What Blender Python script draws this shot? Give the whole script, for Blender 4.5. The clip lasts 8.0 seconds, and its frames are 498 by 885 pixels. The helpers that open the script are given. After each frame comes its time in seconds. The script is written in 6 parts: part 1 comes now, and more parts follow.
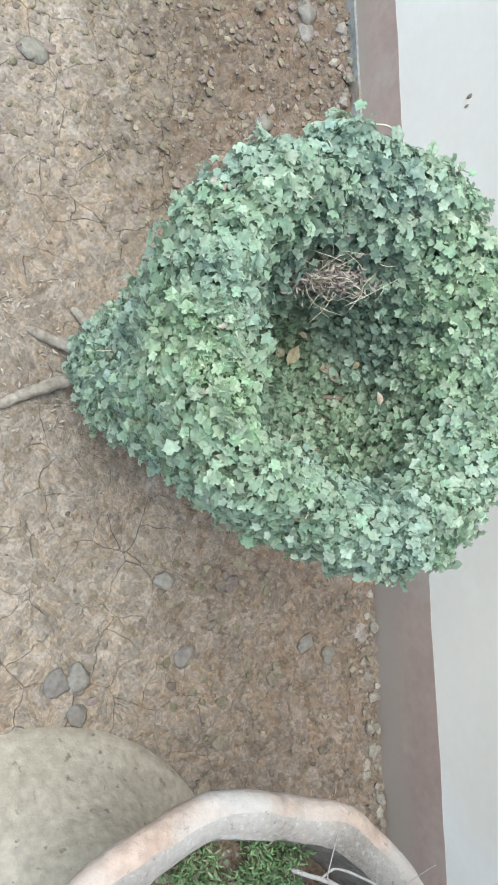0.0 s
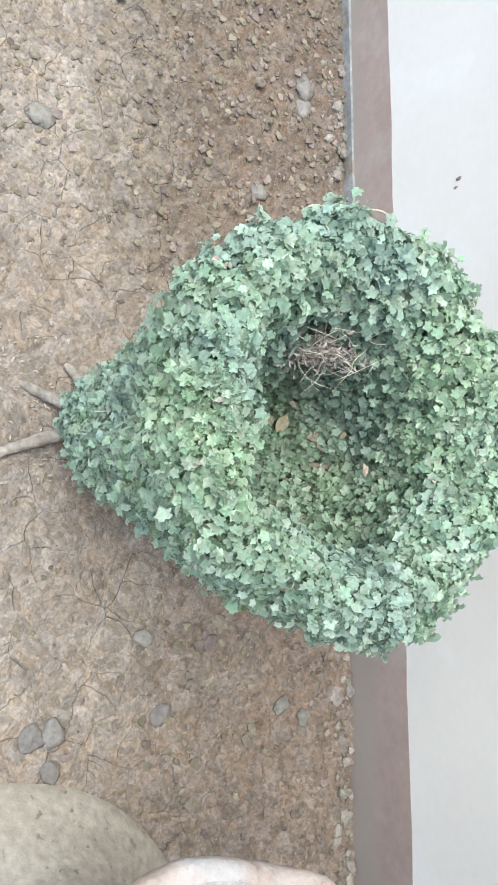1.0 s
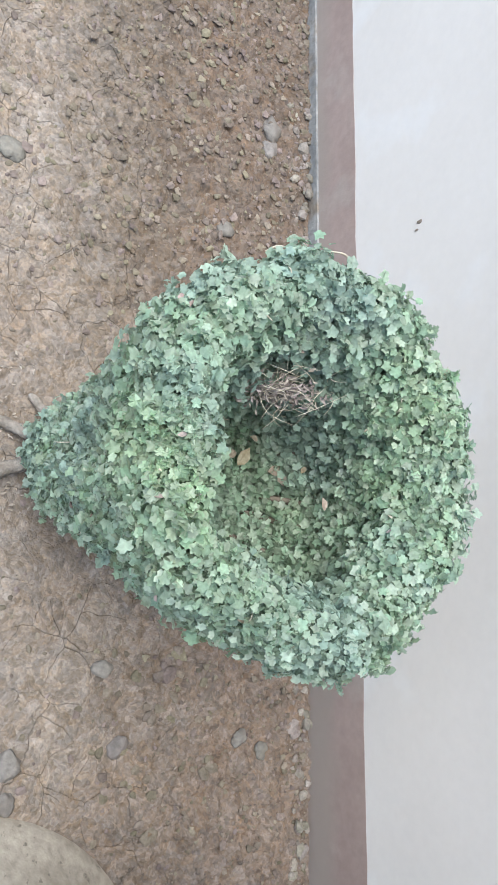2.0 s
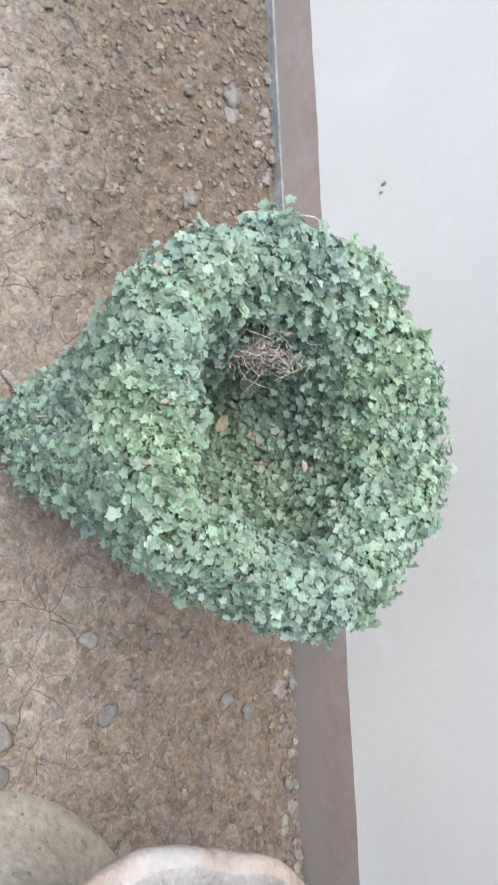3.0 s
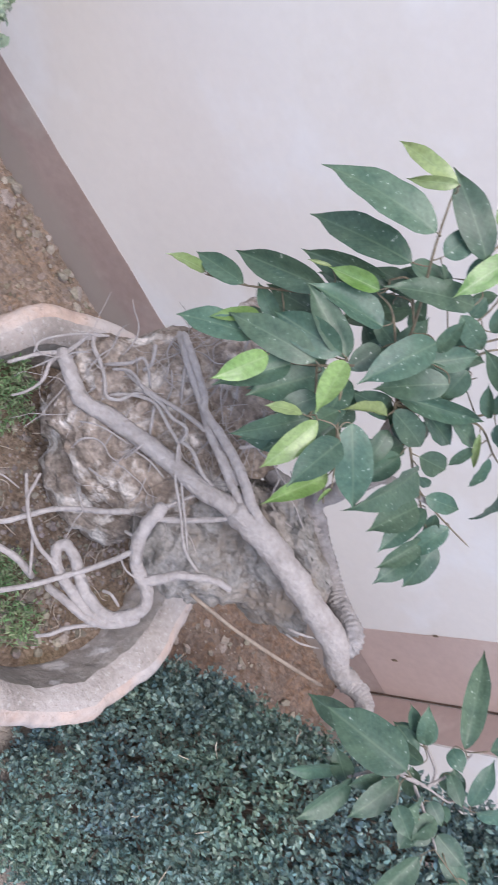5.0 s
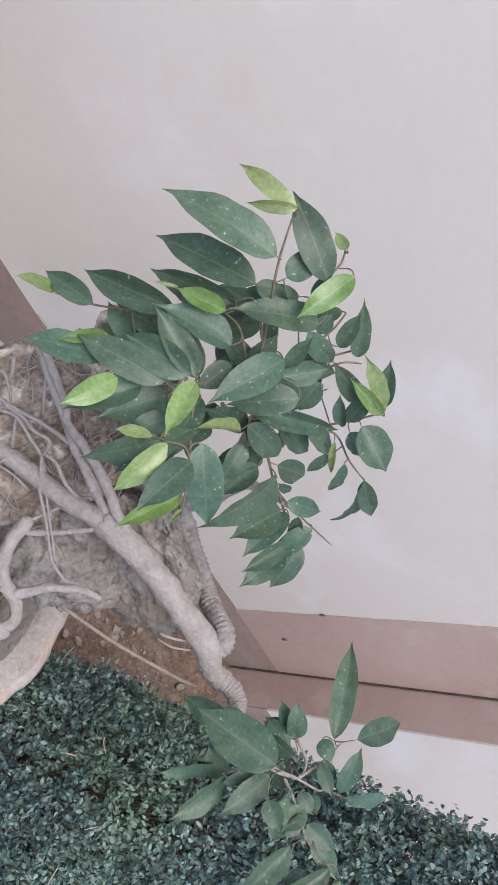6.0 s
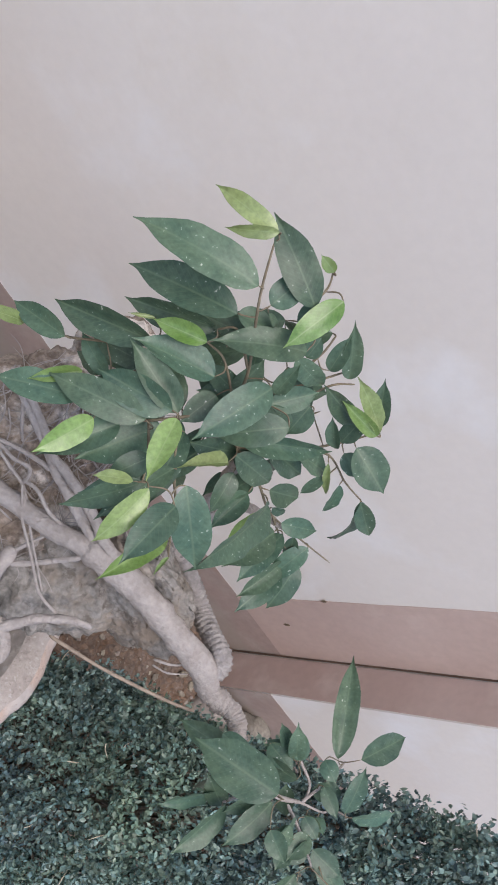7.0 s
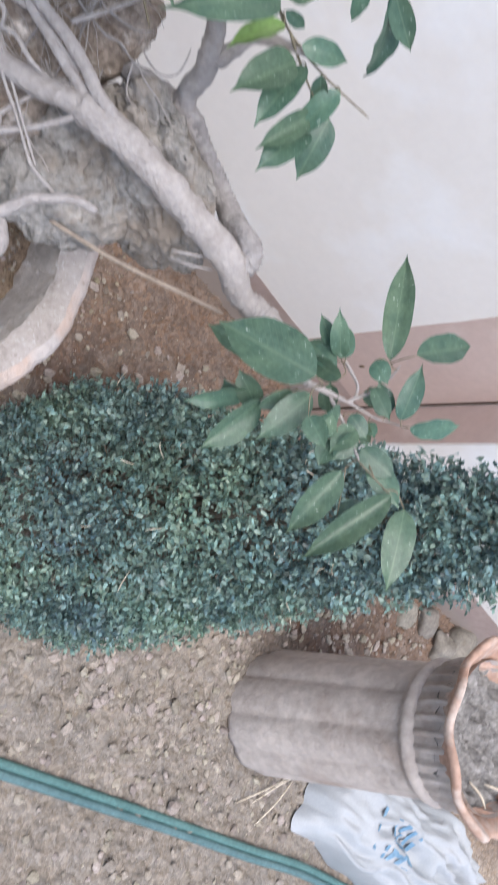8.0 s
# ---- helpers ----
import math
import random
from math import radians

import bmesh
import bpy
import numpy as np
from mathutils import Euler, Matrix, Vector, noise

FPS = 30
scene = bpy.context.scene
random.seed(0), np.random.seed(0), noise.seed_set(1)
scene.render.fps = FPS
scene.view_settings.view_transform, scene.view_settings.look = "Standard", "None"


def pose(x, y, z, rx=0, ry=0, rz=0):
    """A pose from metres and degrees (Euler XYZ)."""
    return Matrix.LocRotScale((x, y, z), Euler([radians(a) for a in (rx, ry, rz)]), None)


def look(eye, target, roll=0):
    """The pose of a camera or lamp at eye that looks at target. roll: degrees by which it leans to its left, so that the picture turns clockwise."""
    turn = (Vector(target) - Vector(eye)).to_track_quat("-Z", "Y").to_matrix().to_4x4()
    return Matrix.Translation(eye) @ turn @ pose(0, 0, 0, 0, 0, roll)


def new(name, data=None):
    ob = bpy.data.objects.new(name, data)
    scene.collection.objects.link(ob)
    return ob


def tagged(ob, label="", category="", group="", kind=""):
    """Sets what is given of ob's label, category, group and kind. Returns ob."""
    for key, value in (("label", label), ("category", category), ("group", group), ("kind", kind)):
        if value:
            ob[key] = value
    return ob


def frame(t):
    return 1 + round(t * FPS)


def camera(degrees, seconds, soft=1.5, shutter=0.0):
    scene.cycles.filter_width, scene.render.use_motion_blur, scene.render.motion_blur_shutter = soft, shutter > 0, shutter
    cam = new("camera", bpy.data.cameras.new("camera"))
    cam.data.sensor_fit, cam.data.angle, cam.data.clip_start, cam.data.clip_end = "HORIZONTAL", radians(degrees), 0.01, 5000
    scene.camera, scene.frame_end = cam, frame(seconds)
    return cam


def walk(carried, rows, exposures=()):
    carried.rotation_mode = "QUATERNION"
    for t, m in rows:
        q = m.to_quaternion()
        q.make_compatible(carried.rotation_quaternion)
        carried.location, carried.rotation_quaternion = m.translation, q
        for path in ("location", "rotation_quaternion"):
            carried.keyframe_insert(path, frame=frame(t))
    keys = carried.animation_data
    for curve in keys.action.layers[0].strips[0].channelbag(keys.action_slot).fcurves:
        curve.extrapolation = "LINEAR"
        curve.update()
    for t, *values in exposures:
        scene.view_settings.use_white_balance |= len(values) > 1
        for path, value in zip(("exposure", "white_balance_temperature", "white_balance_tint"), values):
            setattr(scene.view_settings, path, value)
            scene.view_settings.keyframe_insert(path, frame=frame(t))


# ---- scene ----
cam = camera(31.0, 8.0, soft=0.85, shutter=0.25)
PATH = [
    (0, (0.077, 0.354, 1.468), (-0.06, 1.335, -0.269), 80.5),
    (0.5, (0.064, 0.337, 1.474), (-0.12, 1.322, -0.257), 79.4),
    (1, (0.058, 0.33, 1.486), (-0.187, 1.349, -0.217), 78.0),
    (1.5, (0.057, 0.329, 1.493), (-0.225, 1.387, -0.181), 77.5),
    (1.7, (0.057, 0.326, 1.498), (-0.242, 1.396, -0.165), 77.3),
    (2.8, (0.06, 0.305, 1.509), (-0.229, 1.429, -0.119), 77.2),
    (3, (0.066, 0.3, 1.507), (-0.181, 1.448, -0.113), 77.6),
    (3.5, (0.1, 0.308, 1.516), (0.071, 1.517, -0.077), 80.6),
    (3.8, (0.152, 0.315, 1.534), (0.296, 1.551, -0.032), 81.5),
    (4, (0.179, 0.319, 1.542), (0.47, 1.554, -0.004), 82.7),
    (4.2, (0.202, 0.323, 1.553), (0.629, 1.536, 0.021), 83.0),
    (4.5, (0.231, 0.318, 1.561), (0.818, 1.502, 0.06), 83.8),
    (5, (0.237, 0.324, 1.579), (1.034, 1.494, 0.166), 84.9),
    (5.2, (0.232, 0.33, 1.597), (1.082, 1.515, 0.228), 84.9),
    (6.3, (0.21, 0.384, 1.625), (1.176, 1.617, 0.383), 85.5),
    (6.5, (0.201, 0.398, 1.626), (1.18, 1.628, 0.39), 85.5),
    (6.6, (0.198, 0.409, 1.626), (1.186, 1.628, 0.386), 85.8),
    (7, (0.196, 0.446, 1.606), (1.216, 1.612, 0.34), 85.7),
    (7.3, (0.225, 0.464, 1.584), (1.273, 1.554, 0.275), 86.0),
    (7.5, (0.291, 0.443, 1.571), (1.357, 1.461, 0.22), 87.6),
    (7.8, (0.445, 0.355, 1.558), (1.522, 1.289, 0.156), 88.4),
    (8, (0.515, 0.323, 1.558), (1.611, 1.182, 0.121), 89.9),
]
walk(cam, [(t, look(eye, target, roll)) for t, eye, target, roll in PATH],
     [(0, 0.80, 6300, 0), (0.5, 0.95, 6250, 2), (1.0, 0.97, 6260, 3), (1.5, 0.76, 6230, 5), (3.5, 0.79, 6250, 8), (4.0, 0.55, 6300, 13), (4.5, 0.53, 6350, 21), (5.0, 0.65, 6350, 18), (6.5, 0.32, 6850, 16), (7.0, 0.33, 6750, 16), (7.5, 0.49, 6550, 12), (8.0, 0.77, 6450, 13)])
# world, sun and exposure: soft open shade in front of a house wall
world = bpy.data.worlds.new("sky")
scene.world = world
world.use_nodes = True
wn = world.node_tree.nodes
sky = wn.new("ShaderNodeTexSky")
sky.sky_type, sky.sun_disc = "NISHITA", False
sky.sun_elevation, sky.sun_rotation = radians(70), radians(200)
sky.air_density, sky.dust_density, sky.ozone_density = 1.0, 1.5, 1.0
world.node_tree.links.new(sky.outputs["Color"], wn["Background"].inputs["Color"])
wn["Background"].inputs["Strength"].default_value = 0.15
sun_data = bpy.data.lights.new("sun", "SUN")
sun_data.energy, sun_data.angle, sun_data.color = 2.4, radians(50), (1.0, 0.97, 0.93)
sun = new("sun", sun_data)
sun.matrix_world = look((-1.0, -1.6, 8.0), (0.4, 0.9, 0.3))


# ---- materials ----
def material(name, low, high, size=20.0, rough=0.85, bump=0.3, fine=120.0, spots=None, spot_size=8.0, spot_edge=(0.55, 0.68),
             vary=0.0, island=False, object_vary=0.0, translucent=0.0, gloss=0.3, bump_size=None, grain_by=0.18):
    """A surface of two colours mixed by noise at one scale and darkened or lightened by a finer grain, with stains of a third colour."""
    m = bpy.data.materials.new(name)
    m.use_nodes = True
    nt = m.node_tree
    n, l = nt.nodes, nt.links
    b = n["Principled BSDF"]
    b.inputs["Roughness"].default_value = rough
    b.inputs["Specular IOR Level"].default_value = gloss
    geo = n.new("ShaderNodeNewGeometry")
    coarse = n.new("ShaderNodeTexNoise")
    coarse.inputs["Scale"].default_value, coarse.inputs["Detail"].default_value, coarse.inputs["Roughness"].default_value = size, 6, 0.6
    grain = n.new("ShaderNodeTexNoise")
    grain.inputs["Scale"].default_value, grain.inputs["Detail"].default_value = fine, 5
    for t in (coarse, grain):
        l.new(geo.outputs["Position"], t.inputs["Vector"])
    ramp = n.new("ShaderNodeMapRange")
    ramp.inputs["From Min"].default_value, ramp.inputs["From Max"].default_value = 0.35, 0.66
    l.new(coarse.outputs["Fac"], ramp.inputs["Value"])
    mix = n.new("ShaderNodeMix")
    mix.data_type = "RGBA"
    mix.inputs["A"].default_value, mix.inputs["B"].default_value = (*low, 1), (*high, 1)
    l.new(ramp.outputs["Result"], mix.inputs["Factor"])
    out = mix.outputs["Result"]
    if spots:
        st = n.new("ShaderNodeTexNoise")
        st.inputs["Scale"].default_value, st.inputs["Detail"].default_value = spot_size, 8
        l.new(geo.outputs["Position"], st.inputs["Vector"])
        sr = n.new("ShaderNodeMapRange")
        sr.inputs["From Min"].default_value, sr.inputs["From Max"].default_value = spot_edge
        l.new(st.outputs["Fac"], sr.inputs["Value"])
        sm = n.new("ShaderNodeMix")
        sm.data_type = "RGBA"
        l.new(sr.outputs["Result"], sm.inputs["Factor"])
        l.new(out, sm.inputs["A"])
        sm.inputs["B"].default_value = (*spots, 1)
        out = sm.outputs["Result"]
    hsv = n.new("ShaderNodeHueSaturation")
    gr = n.new("ShaderNodeMapRange")
    gr.inputs["From Min"].default_value, gr.inputs["From Max"].default_value = 0.3, 0.7
    gr.inputs["To Min"].default_value, gr.inputs["To Max"].default_value = 1 - grain_by, 1 + grain_by
    l.new(grain.outputs["Fac"], gr.inputs["Value"])
    val = gr.outputs["Result"]
    if vary or object_vary:
        if island:
            src = geo.outputs["Random Per Island"]
        else:
            src = n.new("ShaderNodeObjectInfo").outputs["Random"]
        amount = vary or object_vary
        rv = n.new("ShaderNodeMapRange")
        rv.inputs["To Min"].default_value, rv.inputs["To Max"].default_value = 1 - amount, 1 + amount
        l.new(src, rv.inputs["Value"])
        mul = n.new("ShaderNodeMath")
        mul.operation = "MULTIPLY"
        l.new(val, mul.inputs[0])
        l.new(rv.outputs["Result"], mul.inputs[1])
        val = mul.outputs["Value"]
        white = n.new("ShaderNodeTexWhiteNoise")
        white.noise_dimensions = "1D"
        l.new(src, white.inputs["W"])
        hr = n.new("ShaderNodeMapRange")
        hr.inputs["To Min"].default_value, hr.inputs["To Max"].default_value = 0.5 - 0.13 * amount, 0.5 + 0.13 * amount
        l.new(white.outputs["Value"], hr.inputs["Value"])
        l.new(hr.outputs["Result"], hsv.inputs["Hue"])
        sr2 = n.new("ShaderNodeMapRange")
        sr2.inputs["To Min"].default_value, sr2.inputs["To Max"].default_value = 1 - 0.6 * amount, 1 + 0.5 * amount
        l.new(white.outputs["Value"], sr2.inputs["Value"])
        l.new(sr2.outputs["Result"], hsv.inputs["Saturation"])
    l.new(val, hsv.inputs["Value"])
    l.new(out, hsv.inputs["Color"])
    l.new(hsv.outputs["Color"], b.inputs["Base Color"])
    if bump:
        bn = n.new("ShaderNodeTexNoise")
        bn.inputs["Scale"].default_value, bn.inputs["Detail"].default_value, bn.inputs["Roughness"].default_value = bump_size or fine * 0.6, 8, 0.65
        l.new(geo.outputs["Position"], bn.inputs["Vector"])
        bp = n.new("ShaderNodeBump")
        bp.inputs["Strength"].default_value, bp.inputs["Distance"].default_value = bump, 0.01
        l.new(bn.outputs["Fac"], bp.inputs["Height"])
        l.new(bp.outputs["Normal"], b.inputs["Normal"])
    if translucent:
        tr = n.new("ShaderNodeBsdfTranslucent")
        l.new(hsv.outputs["Color"], tr.inputs["Color"])
        ms = n.new("ShaderNodeMixShader")
        ms.inputs["Fac"].default_value = translucent
        l.new(b.outputs["BSDF"], ms.inputs[1])
        l.new(tr.outputs["BSDF"], ms.inputs[2])
        l.new(ms.outputs["Shader"], n["Material Output"].inputs["Surface"])
    return m


def leaf_material(name, low, high, rib, rough, dust=0.0, gloss=0.5):
    """A glossy leaf blade: paler midrib and side veins along the blade, dust spots, a different tone on every leaf."""
    m = material(name, low, high, 45.0, rough, 0.08, 260.0, (0.40, 0.45, 0.40) if dust else None, 260.0, (0.67, 0.74), object_vary=0.2, translucent=0.18, gloss=gloss)
    nt = m.node_tree
    n, l = nt.nodes, nt.links
    b = n["Principled BSDF"]
    old = b.inputs["Base Color"].links[0].from_socket
    tc = n.new("ShaderNodeTexCoord")
    sep = n.new("ShaderNodeSeparateXYZ")
    l.new(tc.outputs["Object"], sep.inputs["Vector"])
    ab = n.new("ShaderNodeMath")
    ab.operation = "ABSOLUTE"
    l.new(sep.outputs["X"], ab.inputs[0])
    mr = n.new("ShaderNodeMapRange")
    mr.inputs["From Min"].default_value, mr.inputs["From Max"].default_value = 0.012, 0.035
    mr.inputs["To Min"].default_value, mr.inputs["To Max"].default_value = 0.45, 0.0
    l.new(ab.outputs["Value"], mr.inputs["Value"])
    # side veins: stripes slanting out of the midrib
    slant = n.new("ShaderNodeMath")
    slant.operation = "MULTIPLY_ADD"
    slant.inputs[1].default_value = -0.45
    l.new(ab.outputs["Value"], slant.inputs[0])
    l.new(sep.outputs["Y"], slant.inputs[2])
    wave = n.new("ShaderNodeMath")
    wave.operation = "MULTIPLY"
    wave.inputs[1].default_value = 95.0
    l.new(slant.outputs["Value"], wave.inputs[0])
    si = n.new("ShaderNodeMath")
    si.operation = "SINE"
    l.new(wave.outputs["Value"], si.inputs[0])
    vr = n.new("ShaderNodeMapRange")
    vr.inputs["From Min"].default_value, vr.inputs["From Max"].default_value = 0.75, 1.0
    vr.inputs["To Min"].default_value, vr.inputs["To Max"].default_value = 0.0, 0.14
    l.new(si.outputs["Value"], vr.inputs["Value"])
    mx = n.new("ShaderNodeMath")
    mx.operation = "MAXIMUM"
    l.new(mr.outputs["Result"], mx.inputs[0])
    l.new(vr.outputs["Result"], mx.inputs[1])
    mix = n.new("ShaderNodeMix")
    mix.data_type = "RGBA"
    mix.inputs["B"].default_value = (*rib, 1)
    l.new(mx.outputs["Value"], mix.inputs["Factor"])
    l.new(old, mix.inputs["A"])
    l.new(mix.outputs["Result"], b.inputs["Base Color"])
    return m


def earth_material():
    """Dry bare soil: crumbs and clods of differing tone, hairline cracks, and browner, darker patches beside the wall.
    """
    m = material("dry_earth", (0.228, 0.183, 0.143), (0.305, 0.252, 0.200), 6.0, 0.95, 0.0, 170.0, (0.24, 0.18, 0.132), 3.1, (0.5, 0.75), gloss=0.1, grain_by=0.14)
    nt = m.node_tree
    n, l = nt.nodes, nt.links
    b = n["Principled BSDF"]
    geo = n.new("ShaderNodeNewGeometry")
    col = b.inputs["Base Color"].links[0].from_socket
    sep = n.new("ShaderNodeSeparateXYZ")
    l.new(geo.outputs["Position"], sep.inputs["Vector"])
    warp = n.new("ShaderNodeTexNoise")
    warp.inputs["Scale"].default_value, warp.inputs["Detail"].default_value = 12.0, 3
    l.new(geo.outputs["Position"], warp.inputs["Vector"])
    push = n.new("ShaderNodeVectorMath")
    push.operation = "MULTIPLY_ADD"
    push.inputs[1].default_value = (0.05, 0.05, 0.0)
    l.new(warp.outputs["Color"], push.inputs[0])
    l.new(geo.outputs["Position"], push.inputs[2])

    def ranged(src, a, c, lo=0.0, hi=1.0):
        r = n.new("ShaderNodeMapRange")
        for key, value in (("From Min", a), ("From Max", c), ("To Min", lo), ("To Max", hi)):
            r.inputs[key].default_value = value
        l.new(src, r.inputs["Value"])
        return r.outputs["Result"]

    def math_node(op, a, c):
        q = n.new("ShaderNodeMath")
        q.operation = op
        for k, v in enumerate((a, c)):
            if isinstance(v, float):
                q.inputs[k].default_value = v
            else:
                l.new(v, q.inputs[k])
        return q.outputs["Value"]

    def tint(base, other, factor):
        x = n.new("ShaderNodeMix")
        x.data_type = "RGBA"
        l.new(base, x.inputs["A"])
        x.inputs["B"].default_value = (*other, 1)
        l.new(factor, x.inputs["Factor"])
        return x.outputs["Result"]

    # greyer grit round the fluted pot
    near = n.new("ShaderNodeVectorMath")
    near.operation = "DISTANCE"
    near.inputs[1].default_value = (1.95, 0.55, 0.0)
    l.new(push.outputs["Vector"], near.inputs[0])
    col = tint(col, (0.205, 0.182, 0.155), ranged(near.outputs["Value"], 1.35, 0.65, 0.0, 0.85))
    # browner soil: beyond the bowl towards the corner, and along the wall past the bush
    far = math_node("MULTIPLY", ranged(sep.outputs["X"], 0.70, 1.05), ranged(sep.outputs["Y"], 0.80, 1.0))
    left = math_node("MULTIPLY", ranged(sep.outputs["X"], -0.15, -0.5), ranged(sep.outputs["Y"], 0.85, 1.1))
    patchy = ranged(warp.outputs["Fac"], 0.3, 0.55, 0.45, 0.95)
    col = tint(col, (0.096, 0.062, 0.049), math_node("MULTIPLY", far, patchy))
    col = tint(col, (0.136, 0.110, 0.084), math_node("MULTIPLY", left, patchy))
    col = tint(col, (0.192, 0.137, 0.102), math_node("MULTIPLY", ranged(sep.outputs["Y"], 0.96, 1.22, 0.0, 0.75), patchy))
    # crumbs of two sizes, each with a tone of its own
    heights = []
    for scale, spread in ((38.0, 0.13), (95.0, 0.19), (210.0, 0.16)):
        v = n.new("ShaderNodeTexVoronoi")
        v.inputs["Scale"].default_value = scale
        l.new(push.outputs["Vector"], v.inputs["Vector"])
        s = n.new("ShaderNodeSeparateColor")
        l.new(v.outputs["Color"], s.inputs["Color"])
        h = n.new("ShaderNodeHueSaturation")
        l.new(ranged(s.outputs["Red"], 0.0, 1.0, 1 - spread, 1 + spread), h.inputs["Value"])
        l.new(ranged(s.outputs["Green"], 0.0, 1.0, 0.85, 1.1), h.inputs["Saturation"])
        l.new(col, h.inputs["Color"])
        col = h.outputs["Color"]
        heights.append(math_node("MULTIPLY", ranged(v.outputs["Distance"], 0.0, 0.8, 1.0, 0.0), ranged(s.outputs["Blue"], 0.0, 1.0, 0.2, 1.0)))
    # hairline cracks on the trodden mud
    e = n.new("ShaderNodeTexVoronoi")
    e.feature = "DISTANCE_TO_EDGE"
    e.inputs["Scale"].default_value = 13.0
    l.new(push.outputs["Vector"], e.inputs["Vector"])
    where = n.new("ShaderNodeTexNoise")
    where.inputs["Scale"].default_value, where.inputs["Detail"].default_value, where.inputs["Roughness"].default_value = 6.0, 6, 0.7
    l.new(geo.outputs["Position"], where.inputs["Vector"])
    line = math_node("MULTIPLY", ranged(e.outputs["Distance"], 0.002, 0.011, 1.0, 0.0), ranged(where.outputs["Fac"], 0.44, 0.60))
    line = math_node("MULTIPLY", line, math_node("MULTIPLY", ranged(sep.outputs["Y"], 1.05, 1.25, 1.0, 0.0), ranged(sep.outputs["X"], 0.8, 1.0, 1.0, 0.0)))
    col = tint(col, (0.11, 0.085, 0.065), math_node("MULTIPLY", line, 0.48))
    l.new(col, b.inputs["Base Color"])
    tall = math_node("ADD", math_node("MULTIPLY", heights[0], 0.35), math_node("MULTIPLY", heights[1], 0.3))
    tall = math_node("ADD", tall, math_node("MULTIPLY", heights[2], 0.25))
    tall = math_node("SUBTRACT", tall, line)
    bp = n.new("ShaderNodeBump")
    bp.inputs["Strength"].default_value, bp.inputs["Distance"].default_value = 0.75, 0.007
    l.new(tall, bp.inputs["Height"])
    l.new(bp.outputs["Normal"], b.inputs["Normal"])
    return m


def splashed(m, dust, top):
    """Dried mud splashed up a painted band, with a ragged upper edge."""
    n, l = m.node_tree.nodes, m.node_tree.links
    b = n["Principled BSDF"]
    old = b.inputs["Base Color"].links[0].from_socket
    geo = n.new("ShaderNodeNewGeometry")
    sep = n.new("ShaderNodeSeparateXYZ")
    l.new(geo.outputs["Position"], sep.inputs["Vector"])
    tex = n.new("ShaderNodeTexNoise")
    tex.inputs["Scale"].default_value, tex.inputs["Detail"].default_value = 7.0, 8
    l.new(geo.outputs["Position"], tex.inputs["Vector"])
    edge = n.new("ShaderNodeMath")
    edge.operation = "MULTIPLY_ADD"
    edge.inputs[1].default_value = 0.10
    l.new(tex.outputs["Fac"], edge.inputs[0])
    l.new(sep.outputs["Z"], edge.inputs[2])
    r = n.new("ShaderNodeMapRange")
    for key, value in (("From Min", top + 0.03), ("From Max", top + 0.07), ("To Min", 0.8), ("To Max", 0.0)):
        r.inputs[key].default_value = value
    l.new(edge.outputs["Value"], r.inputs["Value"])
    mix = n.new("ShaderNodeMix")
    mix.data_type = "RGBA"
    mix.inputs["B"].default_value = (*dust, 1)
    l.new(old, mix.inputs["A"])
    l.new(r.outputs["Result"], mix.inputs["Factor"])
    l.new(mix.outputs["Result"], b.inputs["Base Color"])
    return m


def flaked(m, colour, size, edge, share=0.9):
    """Flakes, scale or stains with a sharp ragged outline over a finished material."""
    n, l = m.node_tree.nodes, m.node_tree.links
    b = n["Principled BSDF"]
    old = b.inputs["Base Color"].links[0].from_socket
    geo = n.new("ShaderNodeNewGeometry")
    tex = n.new("ShaderNodeTexNoise")
    tex.inputs["Scale"].default_value, tex.inputs["Detail"].default_value, tex.inputs["Roughness"].default_value, tex.inputs["Distortion"].default_value = size, 7, 0.68, 0.15
    l.new(geo.outputs["Position"], tex.inputs["Vector"])
    r = n.new("ShaderNodeMapRange")
    for key, value in (("From Min", edge[0]), ("From Max", edge[1]), ("To Min", 0.0), ("To Max", share)):
        r.inputs[key].default_value = value
    l.new(tex.outputs["Fac"], r.inputs["Value"])
    mix = n.new("ShaderNodeMix")
    mix.data_type = "RGBA"
    mix.inputs["B"].default_value = (*colour, 1)
    l.new(old, mix.inputs["A"])
    l.new(r.outputs["Result"], mix.inputs["Factor"])
    l.new(mix.outputs["Result"], b.inputs["Base Color"])
    return m


EARTH = earth_material()
MOUND = material("mud_plaster", (0.345, 0.300, 0.240), (0.415, 0.366, 0.300), 7.0, 0.95, 0.6, 60.0, (0.21, 0.185, 0.15), 55.0, (0.635, 0.69), gloss=0.1)
PEBBLE = material("pebbles", (0.24, 0.208, 0.175), (0.33, 0.293, 0.252), 30.0, 0.92, 0.3, 200.0, vary=0.24, island=True, gloss=0.12)
STONE = material("grey_stone", (0.20, 0.182, 0.16), (0.265, 0.242, 0.214), 25.0, 0.92, 0.5, 120.0, (0.20, 0.175, 0.15), 30.0, object_vary=0.15, gloss=0.12)
COBBLE = material("pale_cobble", (0.335, 0.318, 0.298), (0.415, 0.396, 0.372), 20.0, 0.9, 0.4, 140.0, (0.28, 0.265, 0.25), 60.0, (0.58, 0.72), gloss=0.12, grain_by=0.15)
CRUMB = material("soil_crumbs", (0.180, 0.147, 0.116), (0.262, 0.218, 0.174), 30.0, 0.95, 0.4, 160.0, vary=0.28, island=True, gloss=0.1)
